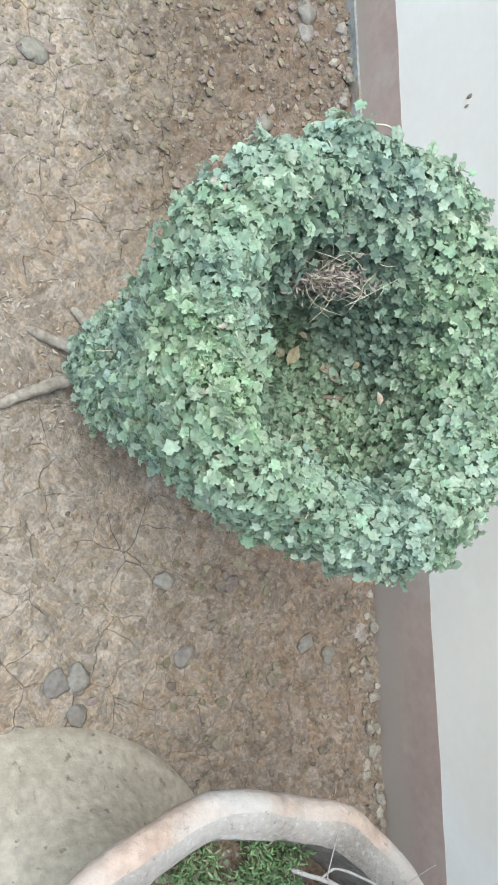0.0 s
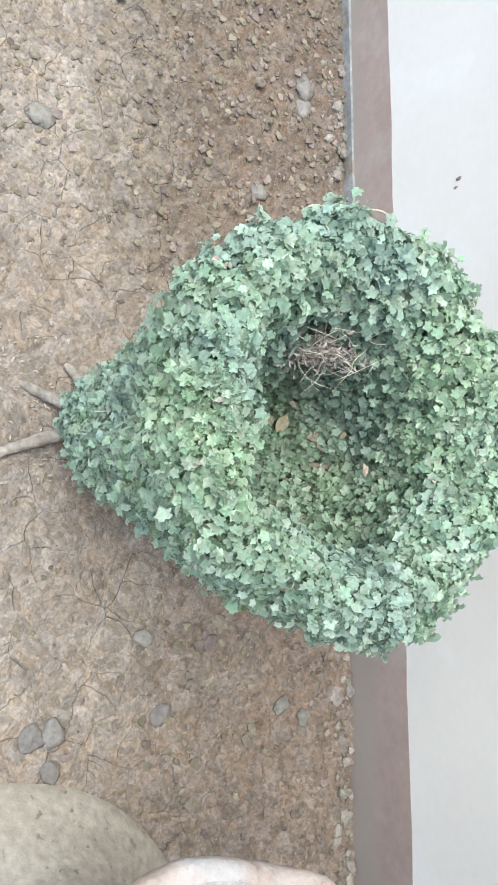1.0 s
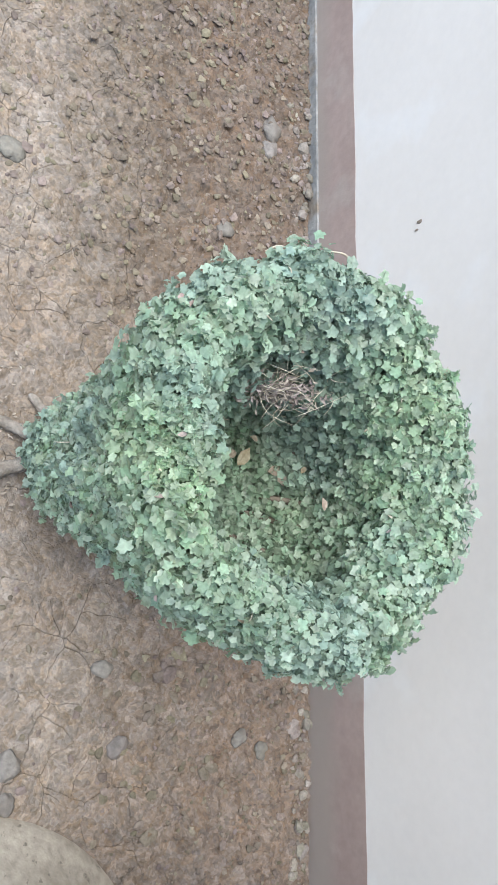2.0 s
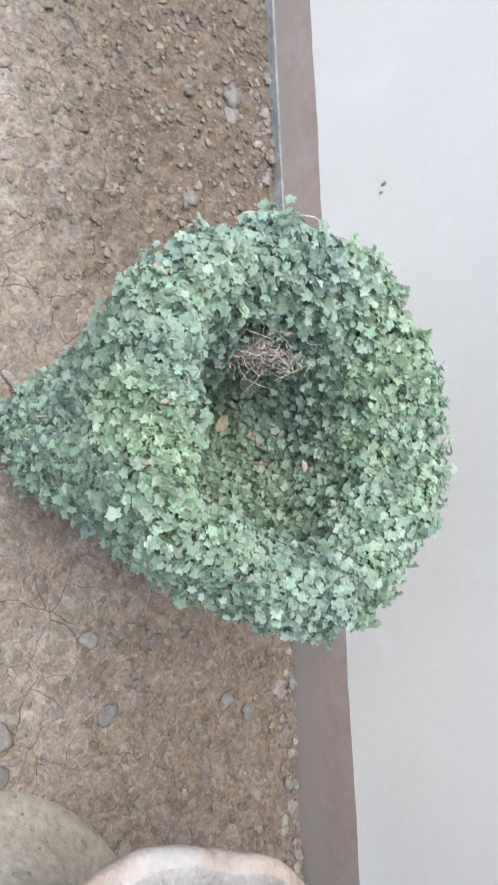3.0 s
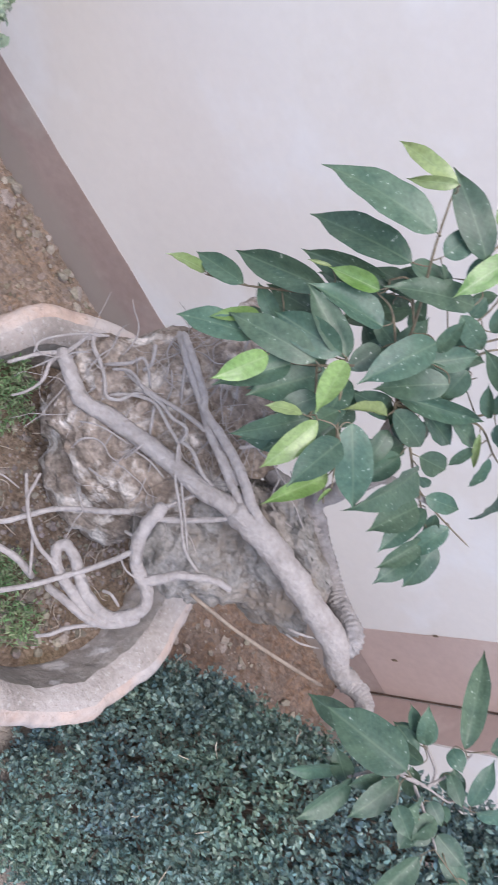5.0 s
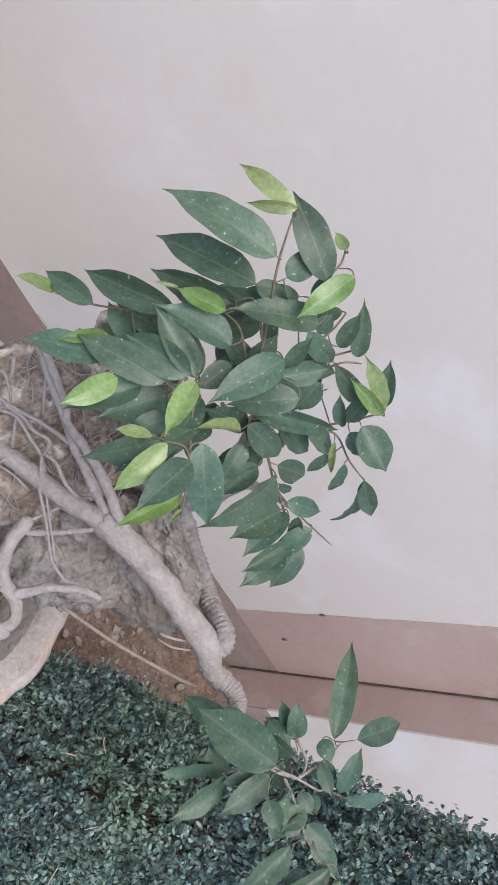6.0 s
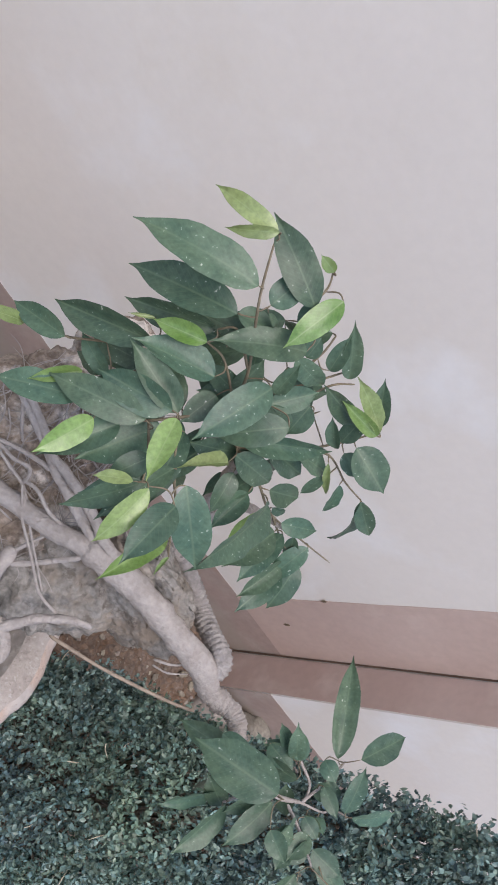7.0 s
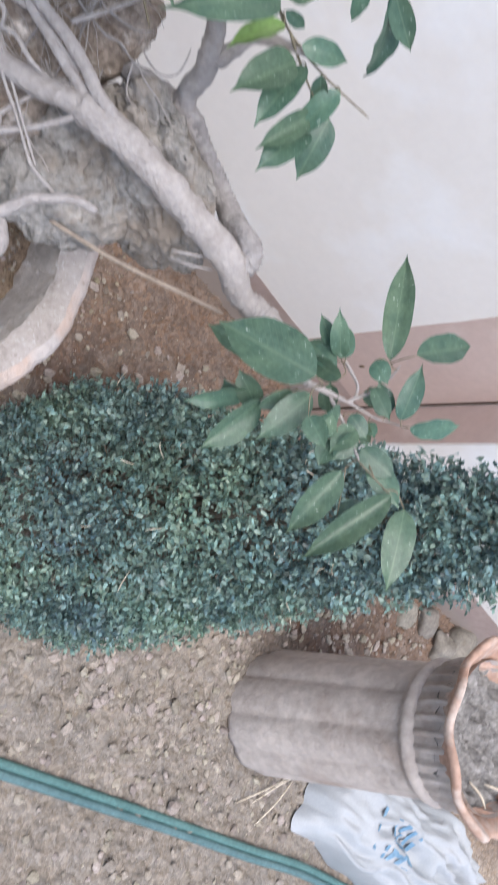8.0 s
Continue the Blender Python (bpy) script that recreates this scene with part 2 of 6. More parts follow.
WALL = material("cream_plaster", (0.735, 0.698, 0.655), (0.775, 0.741, 0.703), 1.6, 0.7, 0.035, 60.0, (0.80, 0.795, 0.79), 3.4, (0.54, 0.68), gloss=0.25, bump_size=90.0, grain_by=0.015)
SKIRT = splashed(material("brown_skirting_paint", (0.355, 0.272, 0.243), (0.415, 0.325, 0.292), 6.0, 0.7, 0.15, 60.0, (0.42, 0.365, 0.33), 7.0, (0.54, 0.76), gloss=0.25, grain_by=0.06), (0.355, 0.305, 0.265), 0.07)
BARE = material("bare_plinth", (0.25, 0.25, 0.245), (0.34, 0.33, 0.315), 18.0, 0.9, 0.5, 80.0, (0.25, 0.21, 0.17), 14.0, (0.5, 0.62), gloss=0.15)
PINK = material("salmon_paint", (0.50, 0.38, 0.335), (0.56, 0.44, 0.395), 4.0, 0.65, 0.12, 50.0, (0.63, 0.525, 0.475), 7.0, (0.60, 0.74), gloss=0.3, grain_by=0.04)
CLAY = material("weathered_terracotta", (0.43, 0.315, 0.255), (0.50, 0.395, 0.335), 16.0, 0.9, 0.7, 70.0, (0.42, 0.385, 0.365), 8.0, (0.50, 0.62), gloss=0.15, grain_by=0.15)
RIM = material("greyed_terracotta", (0.325, 0.292, 0.268), (0.375, 0.34, 0.315), 9.0, 0.92, 0.5, 160.0, (0.41, 0.33, 0.283), 5.0, (0.55, 0.74), gloss=0.12, grain_by=0.12)
CLAY_RIM = material("terracotta_edge", (0.385, 0.245, 0.185), (0.45, 0.32, 0.26), 18.0, 0.88, 0.4, 80.0, (0.47, 0.395, 0.35), 14.0, (0.50, 0.64), gloss=0.12, grain_by=0.15)
CONCRETE = material("grey_mortar", (0.40, 0.355, 0.325), (0.50, 0.45, 0.415), 9.0, 0.92, 0.7, 50.0, (0.34, 0.285, 0.25), 6.0, (0.52, 0.70), gloss=0.15, grain_by=0.12)
SOIL = material("dark_potting_soil", (0.135, 0.098, 0.070), (0.25, 0.195, 0.150), 60.0, 0.95, 1.0, 200.0, (0.16, 0.12, 0.075), 9.0, (0.52, 0.64), gloss=0.1, grain_by=0.35)
ASH_SOIL = material("grey_dry_soil", (0.165, 0.158, 0.152), (0.33, 0.318, 0.305), 34.0, 0.95, 1.0, 110.0, gloss=0.1, grain_by=0.3)
ROCK = material("pitted_rock", (0.235, 0.188, 0.152), (0.385, 0.325, 0.275), 38.0, 0.92, 1.0, 150.0, (0.64, 0.59, 0.54), 24.0, (0.52, 0.62), gloss=0.15, bump_size=55.0, grain_by=0.34)
SLATE = material("bluish_rock", (0.235, 0.225, 0.21), (0.34, 0.325, 0.305), 18.0, 0.9, 0.9, 150.0, (0.44, 0.42, 0.39), 16.0, (0.58, 0.64), gloss=0.15, bump_size=60.0, grain_by=0.28)
flaked(flaked(CLAY, (0.50, 0.455, 0.425), 9.0, (0.45, 0.66), 0.75), (0.28, 0.225, 0.185), 90.0, (0.60, 0.66), 0.6)
flaked(flaked(flaked(RIM, (0.44, 0.41, 0.39), 9.0, (0.44, 0.66), 0.7), (0.52, 0.50, 0.48), 120.0, (0.56, 0.64), 0.6), (0.22, 0.185, 0.16), 110.0, (0.60, 0.65), 0.7)
flaked(flaked(ROCK, (0.17, 0.13, 0.10), 30.0, (0.55, 0.62), 0.8), (0.60, 0.58, 0.55), 75.0, (0.64, 0.68), 0.7)
flaked(flaked(SLATE, (0.30, 0.245, 0.195), 8.0, (0.44, 0.60), 0.85), (0.15, 0.13, 0.11), 40.0, (0.58, 0.64), 0.7)
flaked(WALL, (0.66, 0.59, 0.50), 3.0, (0.62, 0.80), 0.35)
flaked(MOUND, (0.30, 0.262, 0.212), 11.0, (0.52, 0.72), 0.4)
BARK = material("pale_grey_bark", (0.36, 0.33, 0.312), (0.435, 0.405, 0.388), 45.0, 0.87, 0.8, 190.0, (0.30, 0.275, 0.26), 60.0, (0.68, 0.86), gloss=0.12, grain_by=0.10)
GRIT = material("bowl_grit", (0.15, 0.128, 0.11), (0.255, 0.225, 0.195), 30.0, 0.92, 0.3, 200.0, vary=0.4, island=True, gloss=0.1)
RINGED = material("ringed_grey_bark", (0.27, 0.252, 0.245), (0.38, 0.36, 0.35), 50.0, 0.88, 0.8, 150.0, gloss=0.15, grain_by=0.2)
INNER = material("grey_scaled_clay", (0.265, 0.24, 0.215), (0.345, 0.315, 0.29), 16.0, 0.9, 0.6, 90.0, (0.58, 0.555, 0.54), 22.0, (0.60, 0.67), gloss=0.15, grain_by=0.15)
flaked(flaked(INNER, (0.40, 0.375, 0.35), 70.0, (0.56, 0.62), 0.6), (0.20, 0.175, 0.15), 45.0, (0.57, 0.64), 0.6)
STEM = material("brown_stem", (0.21, 0.17, 0.135), (0.31, 0.26, 0.21), 40.0, 0.85, 0.4, 180.0, gloss=0.15)
TWIG = material("brown_twig", (0.135, 0.115, 0.08), (0.215, 0.185, 0.13), 50.0, 0.7, 0.2, 180.0, gloss=0.25)
DRY = material("dry_straw", (0.50, 0.43, 0.33), (0.66, 0.60, 0.50), 50.0, 0.85, 0.2, 200.0, gloss=0.15)
BUSH = material("bush_leaves", (0.292, 0.396, 0.326), (0.396, 0.492, 0.372), 9.0, 0.38, 0.05, 200.0, (0.348, 0.452, 0.292), 6.0, (0.42, 0.72), vary=0.22, island=True, translucent=0.28, gloss=0.5)
BUSH_PART = material("bush_leaf", (0.292, 0.396, 0.326), (0.396, 0.492, 0.372), 9.0, 0.38, 0.05, 200.0, (0.348, 0.452, 0.292), 6.0, (0.42, 0.72), object_vary=0.22, translucent=0.28, gloss=0.5)
CONE_LEAF = material("cone_leaves", (0.090, 0.160, 0.168), (0.190, 0.284, 0.250), 9.0, 0.34, 0.05, 200.0, (0.196, 0.300, 0.216), 5.0, (0.45, 0.72), vary=0.45, island=True, translucent=0.18, gloss=0.5)
CONE_LEAF_PART = material("cone_leaf", (0.090, 0.160, 0.168), (0.190, 0.284, 0.250), 9.0, 0.34, 0.05, 200.0, (0.196, 0.300, 0.216), 5.0, (0.45, 0.72), object_vary=0.45, translucent=0.18, gloss=0.5)
WEED = material("weed_leaves", (0.150, 0.222, 0.110), (0.240, 0.325, 0.165), 30.0, 0.55, 0.05, 200.0, vary=0.4, island=True, translucent=0.25, gloss=0.35)
OLD = leaf_material("mature_ficus_leaf", (0.056, 0.110, 0.076), (0.092, 0.157, 0.102), (0.155, 0.23, 0.145), 0.38, dust=1.0, gloss=0.42)
YOUNG = leaf_material("young_ficus_leaf", (0.15, 0.24, 0.07), (0.22, 0.32, 0.12), (0.32, 0.42, 0.21), 0.28, gloss=0.65)
HOSE = material("teal_hose", (0.07, 0.15, 0.142), (0.095, 0.188, 0.178), 20.0, 0.5, 0.05, 120.0, gloss=0.35)
HOSE_DARK = material("dull_teal_hose", (0.07, 0.135, 0.14), (0.095, 0.17, 0.175), 20.0, 0.45, 0.05, 120.0, gloss=0.45)
SACK = material("white_woven_plastic", (0.31, 0.335, 0.355), (0.37, 0.39, 0.41), 8.0, 0.5, 0.2, 220.0, gloss=0.35, grain_by=0.04)
LITTER = material("dry_pink_leaves", (0.34, 0.29, 0.258), (0.45, 0.39, 0.352), 60.0, 0.85, 0.2, 160.0, vary=0.25, island=True, translucent=0.2, gloss=0.15)
INK = material("blue_print", (0.12, 0.23, 0.34), (0.16, 0.28, 0.39), 30.0, 0.55, 0.05, 120.0, gloss=0.35)
DEAD = material("dead_leaf", (0.38, 0.29, 0.22), (0.52, 0.44, 0.36), 40.0, 0.85, 0.2, 160.0, object_vary=0.3, gloss=0.15)
# dark brown that stands in for the shade in the wall corner
CORNER_SHADE = material("corner_shade", (0.10, 0.07, 0.055), (0.16, 0.115, 0.09), 30.0, 0.9, 0.3, 90.0, gloss=0.1)
BURIED = material("earth_stained_root", (0.30, 0.26, 0.215), (0.38, 0.333, 0.283), 30.0, 0.92, 0.7, 120.0, (0.21, 0.175, 0.14), 22.0, (0.5, 0.64), gloss=0.1)
ROOT = material("pale_root", (0.36, 0.305, 0.25), (0.46, 0.40, 0.335), 40.0, 0.9, 0.5, 160.0, gloss=0.1)


# ---- building helpers ----
def mesh_data(name, verts, faces, mat, smooth=True):
    me = bpy.data.meshes.new(name)
    me.from_pydata([tuple(map(float, v)) for v in verts], [], [tuple(map(int, q)) for q in faces])
    me.materials.append(mat)
    if smooth:
        me.polygons.foreach_set("use_smooth", [True] * len(me.polygons))
    me.update()
    return me


def solid(name, verts, faces, mat, parent=None, label="", smooth=True):
    ob = new(name, mesh_data(name, verts, faces, mat, smooth))
    ob.parent = parent
    if label:
        tagged(ob, label)
    return ob


def part(name, bm, mat, parent=None, label="", smooth=True):
    me = bpy.data.meshes.new(name)
    bm.normal_update()
    bm.to_mesh(me)
    bm.free()
    me.materials.append(mat)
    if smooth:
        me.polygons.foreach_set("use_smooth", [True] * len(me.polygons))
    ob = new(name, me)
    ob.parent = parent
    if label:
        tagged(ob, label)
    return ob


def box(x0, x1, y0, y1, z0, z1, bevel=0.004):
    bm = bmesh.new()
    bmesh.ops.create_cube(bm, size=1.0, matrix=Matrix.Translation(((x0 + x1) / 2, (y0 + y1) / 2, (z0 + z1) / 2)) @ Matrix.Diagonal((x1 - x0, y1 - y0, z1 - z0, 1)))
    if bevel:
        bmesh.ops.bevel(bm, geom=bm.edges[:], offset=bevel, segments=2, affect="EDGES")
    return bm


def empty(name, place):
    ob = new(name)
    ob.location = place
    ob.empty_display_size = 0.05
    bpy.context.view_layer.update()
    return ob


def under(ob, thing):
    """Parents a mesh built in world places under a thing that stands away from the origin."""
    ob.parent = thing
    ob.matrix_parent_inverse = Matrix.Translation(-Vector(thing.location))
    return ob


def lattice(ix, iy, seed):
    """A repeatable random number in 0..1 for each pair of whole numbers."""
    h = (ix.astype(np.int64) * 374761393 + iy.astype(np.int64) * 668265263 + seed * 982451653) & 0xFFFFFFFF
    h = ((h ^ (h >> 13)) * 1274126177) & 0xFFFFFFFF
    return ((h ^ (h >> 16)) & 0xFFFF) / 65535.0


def value_noise(x, y, seed):
    ix, iy = np.floor(x), np.floor(y)
    fx, fy = x - ix, y - iy
    fx, fy = fx * fx * (3 - 2 * fx), fy * fy * (3 - 2 * fy)
    a, b = lattice(ix, iy, seed), lattice(ix + 1, iy, seed)
    c, d = lattice(ix, iy + 1, seed), lattice(ix + 1, iy + 1, seed)
    return (a * (1 - fx) + b * fx) * (1 - fy) + (c * (1 - fx) + d * fx) * fy


def fbm(x, y, seed, octaves=4):
    total, gain = 0.0, 0.5
    for o in range(octaves):
        total = total + gain * value_noise(x * 2 ** o, y * 2 ** o, seed + o)
        gain *= 0.5
    return total


def cells(x, y, seed):
    """Distances to the nearest and the second nearest of scattered points, and a number for the nearest one."""
    ix, iy = np.floor(x), np.floor(y)
    f1, f2, who = np.full(x.shape, 9.0), np.full(x.shape, 9.0), np.zeros(x.shape)
    for dx in (-1, 0, 1):
        for dy in (-1, 0, 1):
            jx, jy = ix + dx, iy + dy
            d = np.hypot(jx + lattice(jx, jy, seed) - x, jy + lattice(jx, jy, seed + 7) - y)
            near = d < f1
            f2 = np.where(near, f1, np.minimum(f2, d))
            who = np.where(near, lattice(jx, jy, seed + 13), who)
            f1 = np.where(near, d, f1)
    return f1, f2, who


def step(a, b, v):
    s = np.clip((v - a) / (b - a), 0, 1)
    return s * s * (3 - 2 * s)


def smooth_line(points, count):
    """Points of a Catmull-Rom line through the given ones, at count even steps."""
    p = np.array(points, float)
    p = np.vstack([2 * p[0] - p[1], p, 2 * p[-1] - p[-2]])
    out = []
    for t in np.linspace(0, len(p) - 3 - 1e-6, count):
        i = int(t)
        s = t - i
        a, b, c, d = p[i], p[i + 1], p[i + 2], p[i + 3]
        out.append(0.5 * ((2 * b) + (c - a) * s + (2 * a - 5 * b + 4 * c - d) * s * s + (3 * b - a - 3 * c + d) * s ** 3))
    return np.array(out)


def tube(points, r0, r1, sides=8, steps=None, lump=0.0, seed=0, rings=0.0):
    """A tapering, lumpy tube along a smooth line; its ends are closed."""
    steps = steps or max(6, 5 * len(points))
    line = smooth_line(points, steps)
    rnd = np.random.RandomState(seed)
    verts, faces = [], []
    side = None
    phase = rnd.rand() * 6
    for i, p in enumerate(line):
        way = line[min(i + 1, steps - 1)] - line[max(i - 1, 0)]
        way = way / (np.linalg.norm(way) + 1e-9)
        if side is None:
            side = np.cross(way, (0.3, 0.2, 0.93))
        side = side - way * (side @ way)
        side = side / (np.linalg.norm(side) + 1e-9)
        other = np.cross(way, side)
        r = r0 + (r1 - r0) * i / (steps - 1)
        r *= 1 + rings * math.sin(i * 2.1 + phase)
        r *= (0.45, 0.85, 1.0)[min(i, steps - 1 - i, 2)]
        for k in range(sides):
            a = 2 * math.pi * k / sides
            d = math.cos(a) * side + math.sin(a) * other
            q = Vector(p + r * d)
            rr = r * (1 + lump * (0.25 * (rnd.rand() - 0.5) + 0.8 * noise.noise(q * 70.0 + Vector((seed, phase, 0.0))) + 0.4 * noise.noise(q * 210.0))) if lump else r
            verts.append(p + rr * d)
    for i in range(steps - 1):
        for k in range(sides):
            a, b = i * sides + k, i * sides + (k + 1) % sides
            faces.append((a, b, b + sides, a + sides))
    faces.append(tuple(range(sides - 1, -1, -1)))
    faces.append(tuple((steps - 1) * sides + k for k in range(sides)))
    return verts, faces


def joined(pieces):
    verts, faces = [], []
    for v, q in pieces:
        base = len(verts)
        verts.extend(v)
        faces.extend(tuple(i + base for i in face) for face in q)
    return verts, faces


def revolve(profile, sides, place, wave=None):
    """A turned body from pairs of radius and height; wave(angle, height, radius) gives each point's radius."""
    verts, faces = [], []
    for r, z in profile:
        for k in range(sides):
            a = 2 * math.pi * k / sides
            rr, zz = (wave(a, z, r) if wave else (r, z))
            verts.append((place[0] + rr * math.cos(a), place[1] + rr * math.sin(a), place[2] + zz))
    for i in range(len(profile) - 1):
        for k in range(sides):
            a, b = i * sides + k, i * sides + (k + 1) % sides
            faces.append((a, b, b + sides, a + sides))
    return verts, faces


def pebble(rnd, size, flat=0.7, detail=1, rough=0.22):
    """One stone: a rough ball, squashed and turned; with less detail an angular chip."""
    bm = bmesh.new()
    bmesh.ops.create_icosphere(bm, subdivisions=detail, radius=1.0)
    v = np.array([p.co[:] for p in bm.verts])
    f = [[p.index for p in q.verts] for q in bm.faces]
    bm.free()
    v = v * (1 + rough * (rnd.rand(len(v), 1) - 0.5)) * np.array([1 + 0.5 * rnd.rand(), 0.8 + 0.4 * rnd.rand(), flat])
    a = rnd.rand() * 6.28
    turn = np.array([[math.cos(a), -math.sin(a), 0], [math.sin(a), math.cos(a), 0], [0, 0, 1]])
    return v @ turn.T * size, f


def boulder(size, seed, detail=3, rough=0.25, mesh_scale=(1, 1, 1), freq=1.6):
    bm = bmesh.new()
    bmesh.ops.create_icosphere(bm, subdivisions=detail, radius=1.0)
    off = Vector((seed * 3.7, seed * 1.9, seed * 5.3))
    for v in bm.verts:
        d = noise.fractal(v.co * freq + off, 0.9, 2.1, 5) * rough
        if detail > 4:
            d += 0.05 * noise.noise(v.co * 8 + off) + 0.028 * noise.noise(v.co * 19 + off)
        v.co = v.co * (1 + d)
        v.co = Vector((v.co.x * size * mesh_scale[0], v.co.y * size * mesh_scale[1], v.co.z * size * mesh_scale[2]))
    return bm


def sample(verts, quads, count, rnd):
    """Even random points of a surface with their normals."""
    v = np.asarray(verts, float)
    q = np.asarray(quads)
    tri = np.vstack([q[:, [0, 1, 2]], q[:, [0, 2, 3]]])
    a, b, c = v[tri[:, 0]], v[tri[:, 1]], v[tri[:, 2]]
    nrm = np.cross(b - a, c - a)
    area = np.linalg.norm(nrm, axis=1)
    pick = rnd.choice(len(tri), count, p=area / area.sum())
    u, w = rnd.rand(count, 1), rnd.rand(count, 1)
    flip = (u + w) > 1
    u, w = np.where(flip, 1 - u, u), np.where(flip, 1 - w, w)
    p = a[pick] + u * (b - a)[pick] + w * (c - a)[pick]
    return p, (nrm / (area[:, None] + 1e-12))[pick]


def leaf_frames(points, normals, rnd, tilt=0.5, droop=0.25, rise=0.0):
    """For each leaf its three axes: across, along, out."""
    out = normals + tilt * rnd.normal(size=normals.shape) + np.array([0, -0.3 * rise, rise])
    out /= np.linalg.norm(out, axis=1)[:, None]
    along = rnd.normal(size=normals.shape) + np.array([0, 0, -droop])
    along -= out * (along * out).sum(1)[:, None]
    along /= np.linalg.norm(along, axis=1)[:, None] + 1e-9
    return np.cross(along, out), along, out


# leaf outlines, unit length along y: a lobed one for the bush and a small oval one for the cone
LOBED = ([(0, 0.10, 0), (0.18, -0.02, 0.04), (0.45, 0.10, -0.04), (0.38, 0.30, 0.09), (0.57, 0.52, -0.04), (0.31, 0.62, 0.09), (0, 0.95, -0.13),
          (-0.31, 0.62, 0.09), (-0.57, 0.52, -0.04), (-0.38, 0.30, 0.09), (-0.45, 0.10, -0.04), (-0.18, -0.02, 0.04), (0, 0.42, -0.05)],
         [(12, i, (i + 1) % 12) for i in range(12)])
OVAL = ([(0, 0, 0), (0.24, 0.25, 0.06), (0.30, 0.60, 0.06), (0, 1.05, -0.10), (-0.30, 0.60, 0.06), (-0.24, 0.25, 0.06), (0, 0.5, -0.02)],
        [(6, i, (i + 1) % 6) for i in range(6)])


def foliage(points, normals, size, shape, rnd, thing, mat, part_mat, front, tilt=0.5, name="leaf", rise=0.45):
    """Leaves over a crown: those that 'front' picks (300 at most) are parts of their own, the rest is one mesh."""
    tv, tf = np.array(shape[0], float), shape[1]
    across, along, out = leaf_frames(points, normals, rnd, tilt, 0.25, rise)
    sizes = size * (0.65 + 0.7 * rnd.rand(len(points)))
    across = across * (0.65 + 0.5 * rnd.rand(len(points)))[:, None]
    order = np.argsort(front(points))
    own, rest = order[:300], order[300:]
    m = len(tv)
    block = (points[rest][:, None, :] + sizes[rest][:, None, None] * (
        tv[None, :, 0:1] * across[rest][:, None, :] + (tv[None, :, 1:2] - 0.4) * along[rest][:, None, :] + tv[None, :, 2:3] * out[rest][:, None, :])).reshape(-1, 3)
    faces = (np.array(tf)[None] + (np.arange(len(rest)) * m)[:, None, None]).reshape(-1, 3)
    me = bpy.data.meshes.new("foliage")
    me.vertices.add(len(block))
    me.vertices.foreach_set("co", block.ravel())
    me.loops.add(len(faces) * 3)
    me.loops.foreach_set("vertex_index", faces.ravel().astype(np.int32))
    me.polygons.add(len(faces))
    me.polygons.foreach_set("loop_start", np.arange(0, len(faces) * 3, 3, dtype=np.int32))
    me.materials.append(mat)
    me.update(calc_edges=True)
    rest_ob = tagged(new("foliage", me), kind="stuff")
    under(rest_ob, thing)
    shared = mesh_data(name, tv - np.array([0, 0.4, 0]), tf, part_mat, smooth=False)
    for i in own:
        ob = new(name, shared)
        s = sizes[i]
        ob.matrix_basis = Matrix(((across[i][0] * s, along[i][0] * s, out[i][0] * s, points[i][0]), (across[i][1] * s, along[i][1] * s, out[i][1] * s, points[i][1]),
                                  (across[i][2] * s, along[i][2] * s, out[i][2] * s, points[i][2]), (0, 0, 0, 1)))
        under(ob, thing)


def sprigs(points, normals, count, leaves, reach, rnd):
    """Short shoots that stand out of a clipped crown: leaf places and leaf normals along each."""
    pick = rnd.choice(len(points), count)
    way = normals[pick] + 0.55 * rnd.normal(size=(count, 3)) + np.array([0, 0, 0.35])
    way /= np.linalg.norm(way, axis=1)[:, None]
    far = reach * (0.5 + 0.5 * rnd.rand(count, 1)) * (0.1 + 0.9 * np.linspace(0, 1, leaves))[None]
    p = points[pick][:, None] + way[:, None] * far[..., None] + 0.0022 * rnd.normal(size=(count, leaves, 3))
    n = way[:, None] * 0.5 + 0.8 * rnd.normal(size=(count, leaves, 3))
    n /= np.linalg.norm(n, axis=2)[..., None]
    return p.reshape(-1, 3), n.reshape(-1, 3)


# ---- setting: ground, walls ----
WALL_Y, SKIRT_H = 1.46, 0.165
STRIP_X, CORNER_X, FRONT_Y = 1.578, 1.826, 1.348


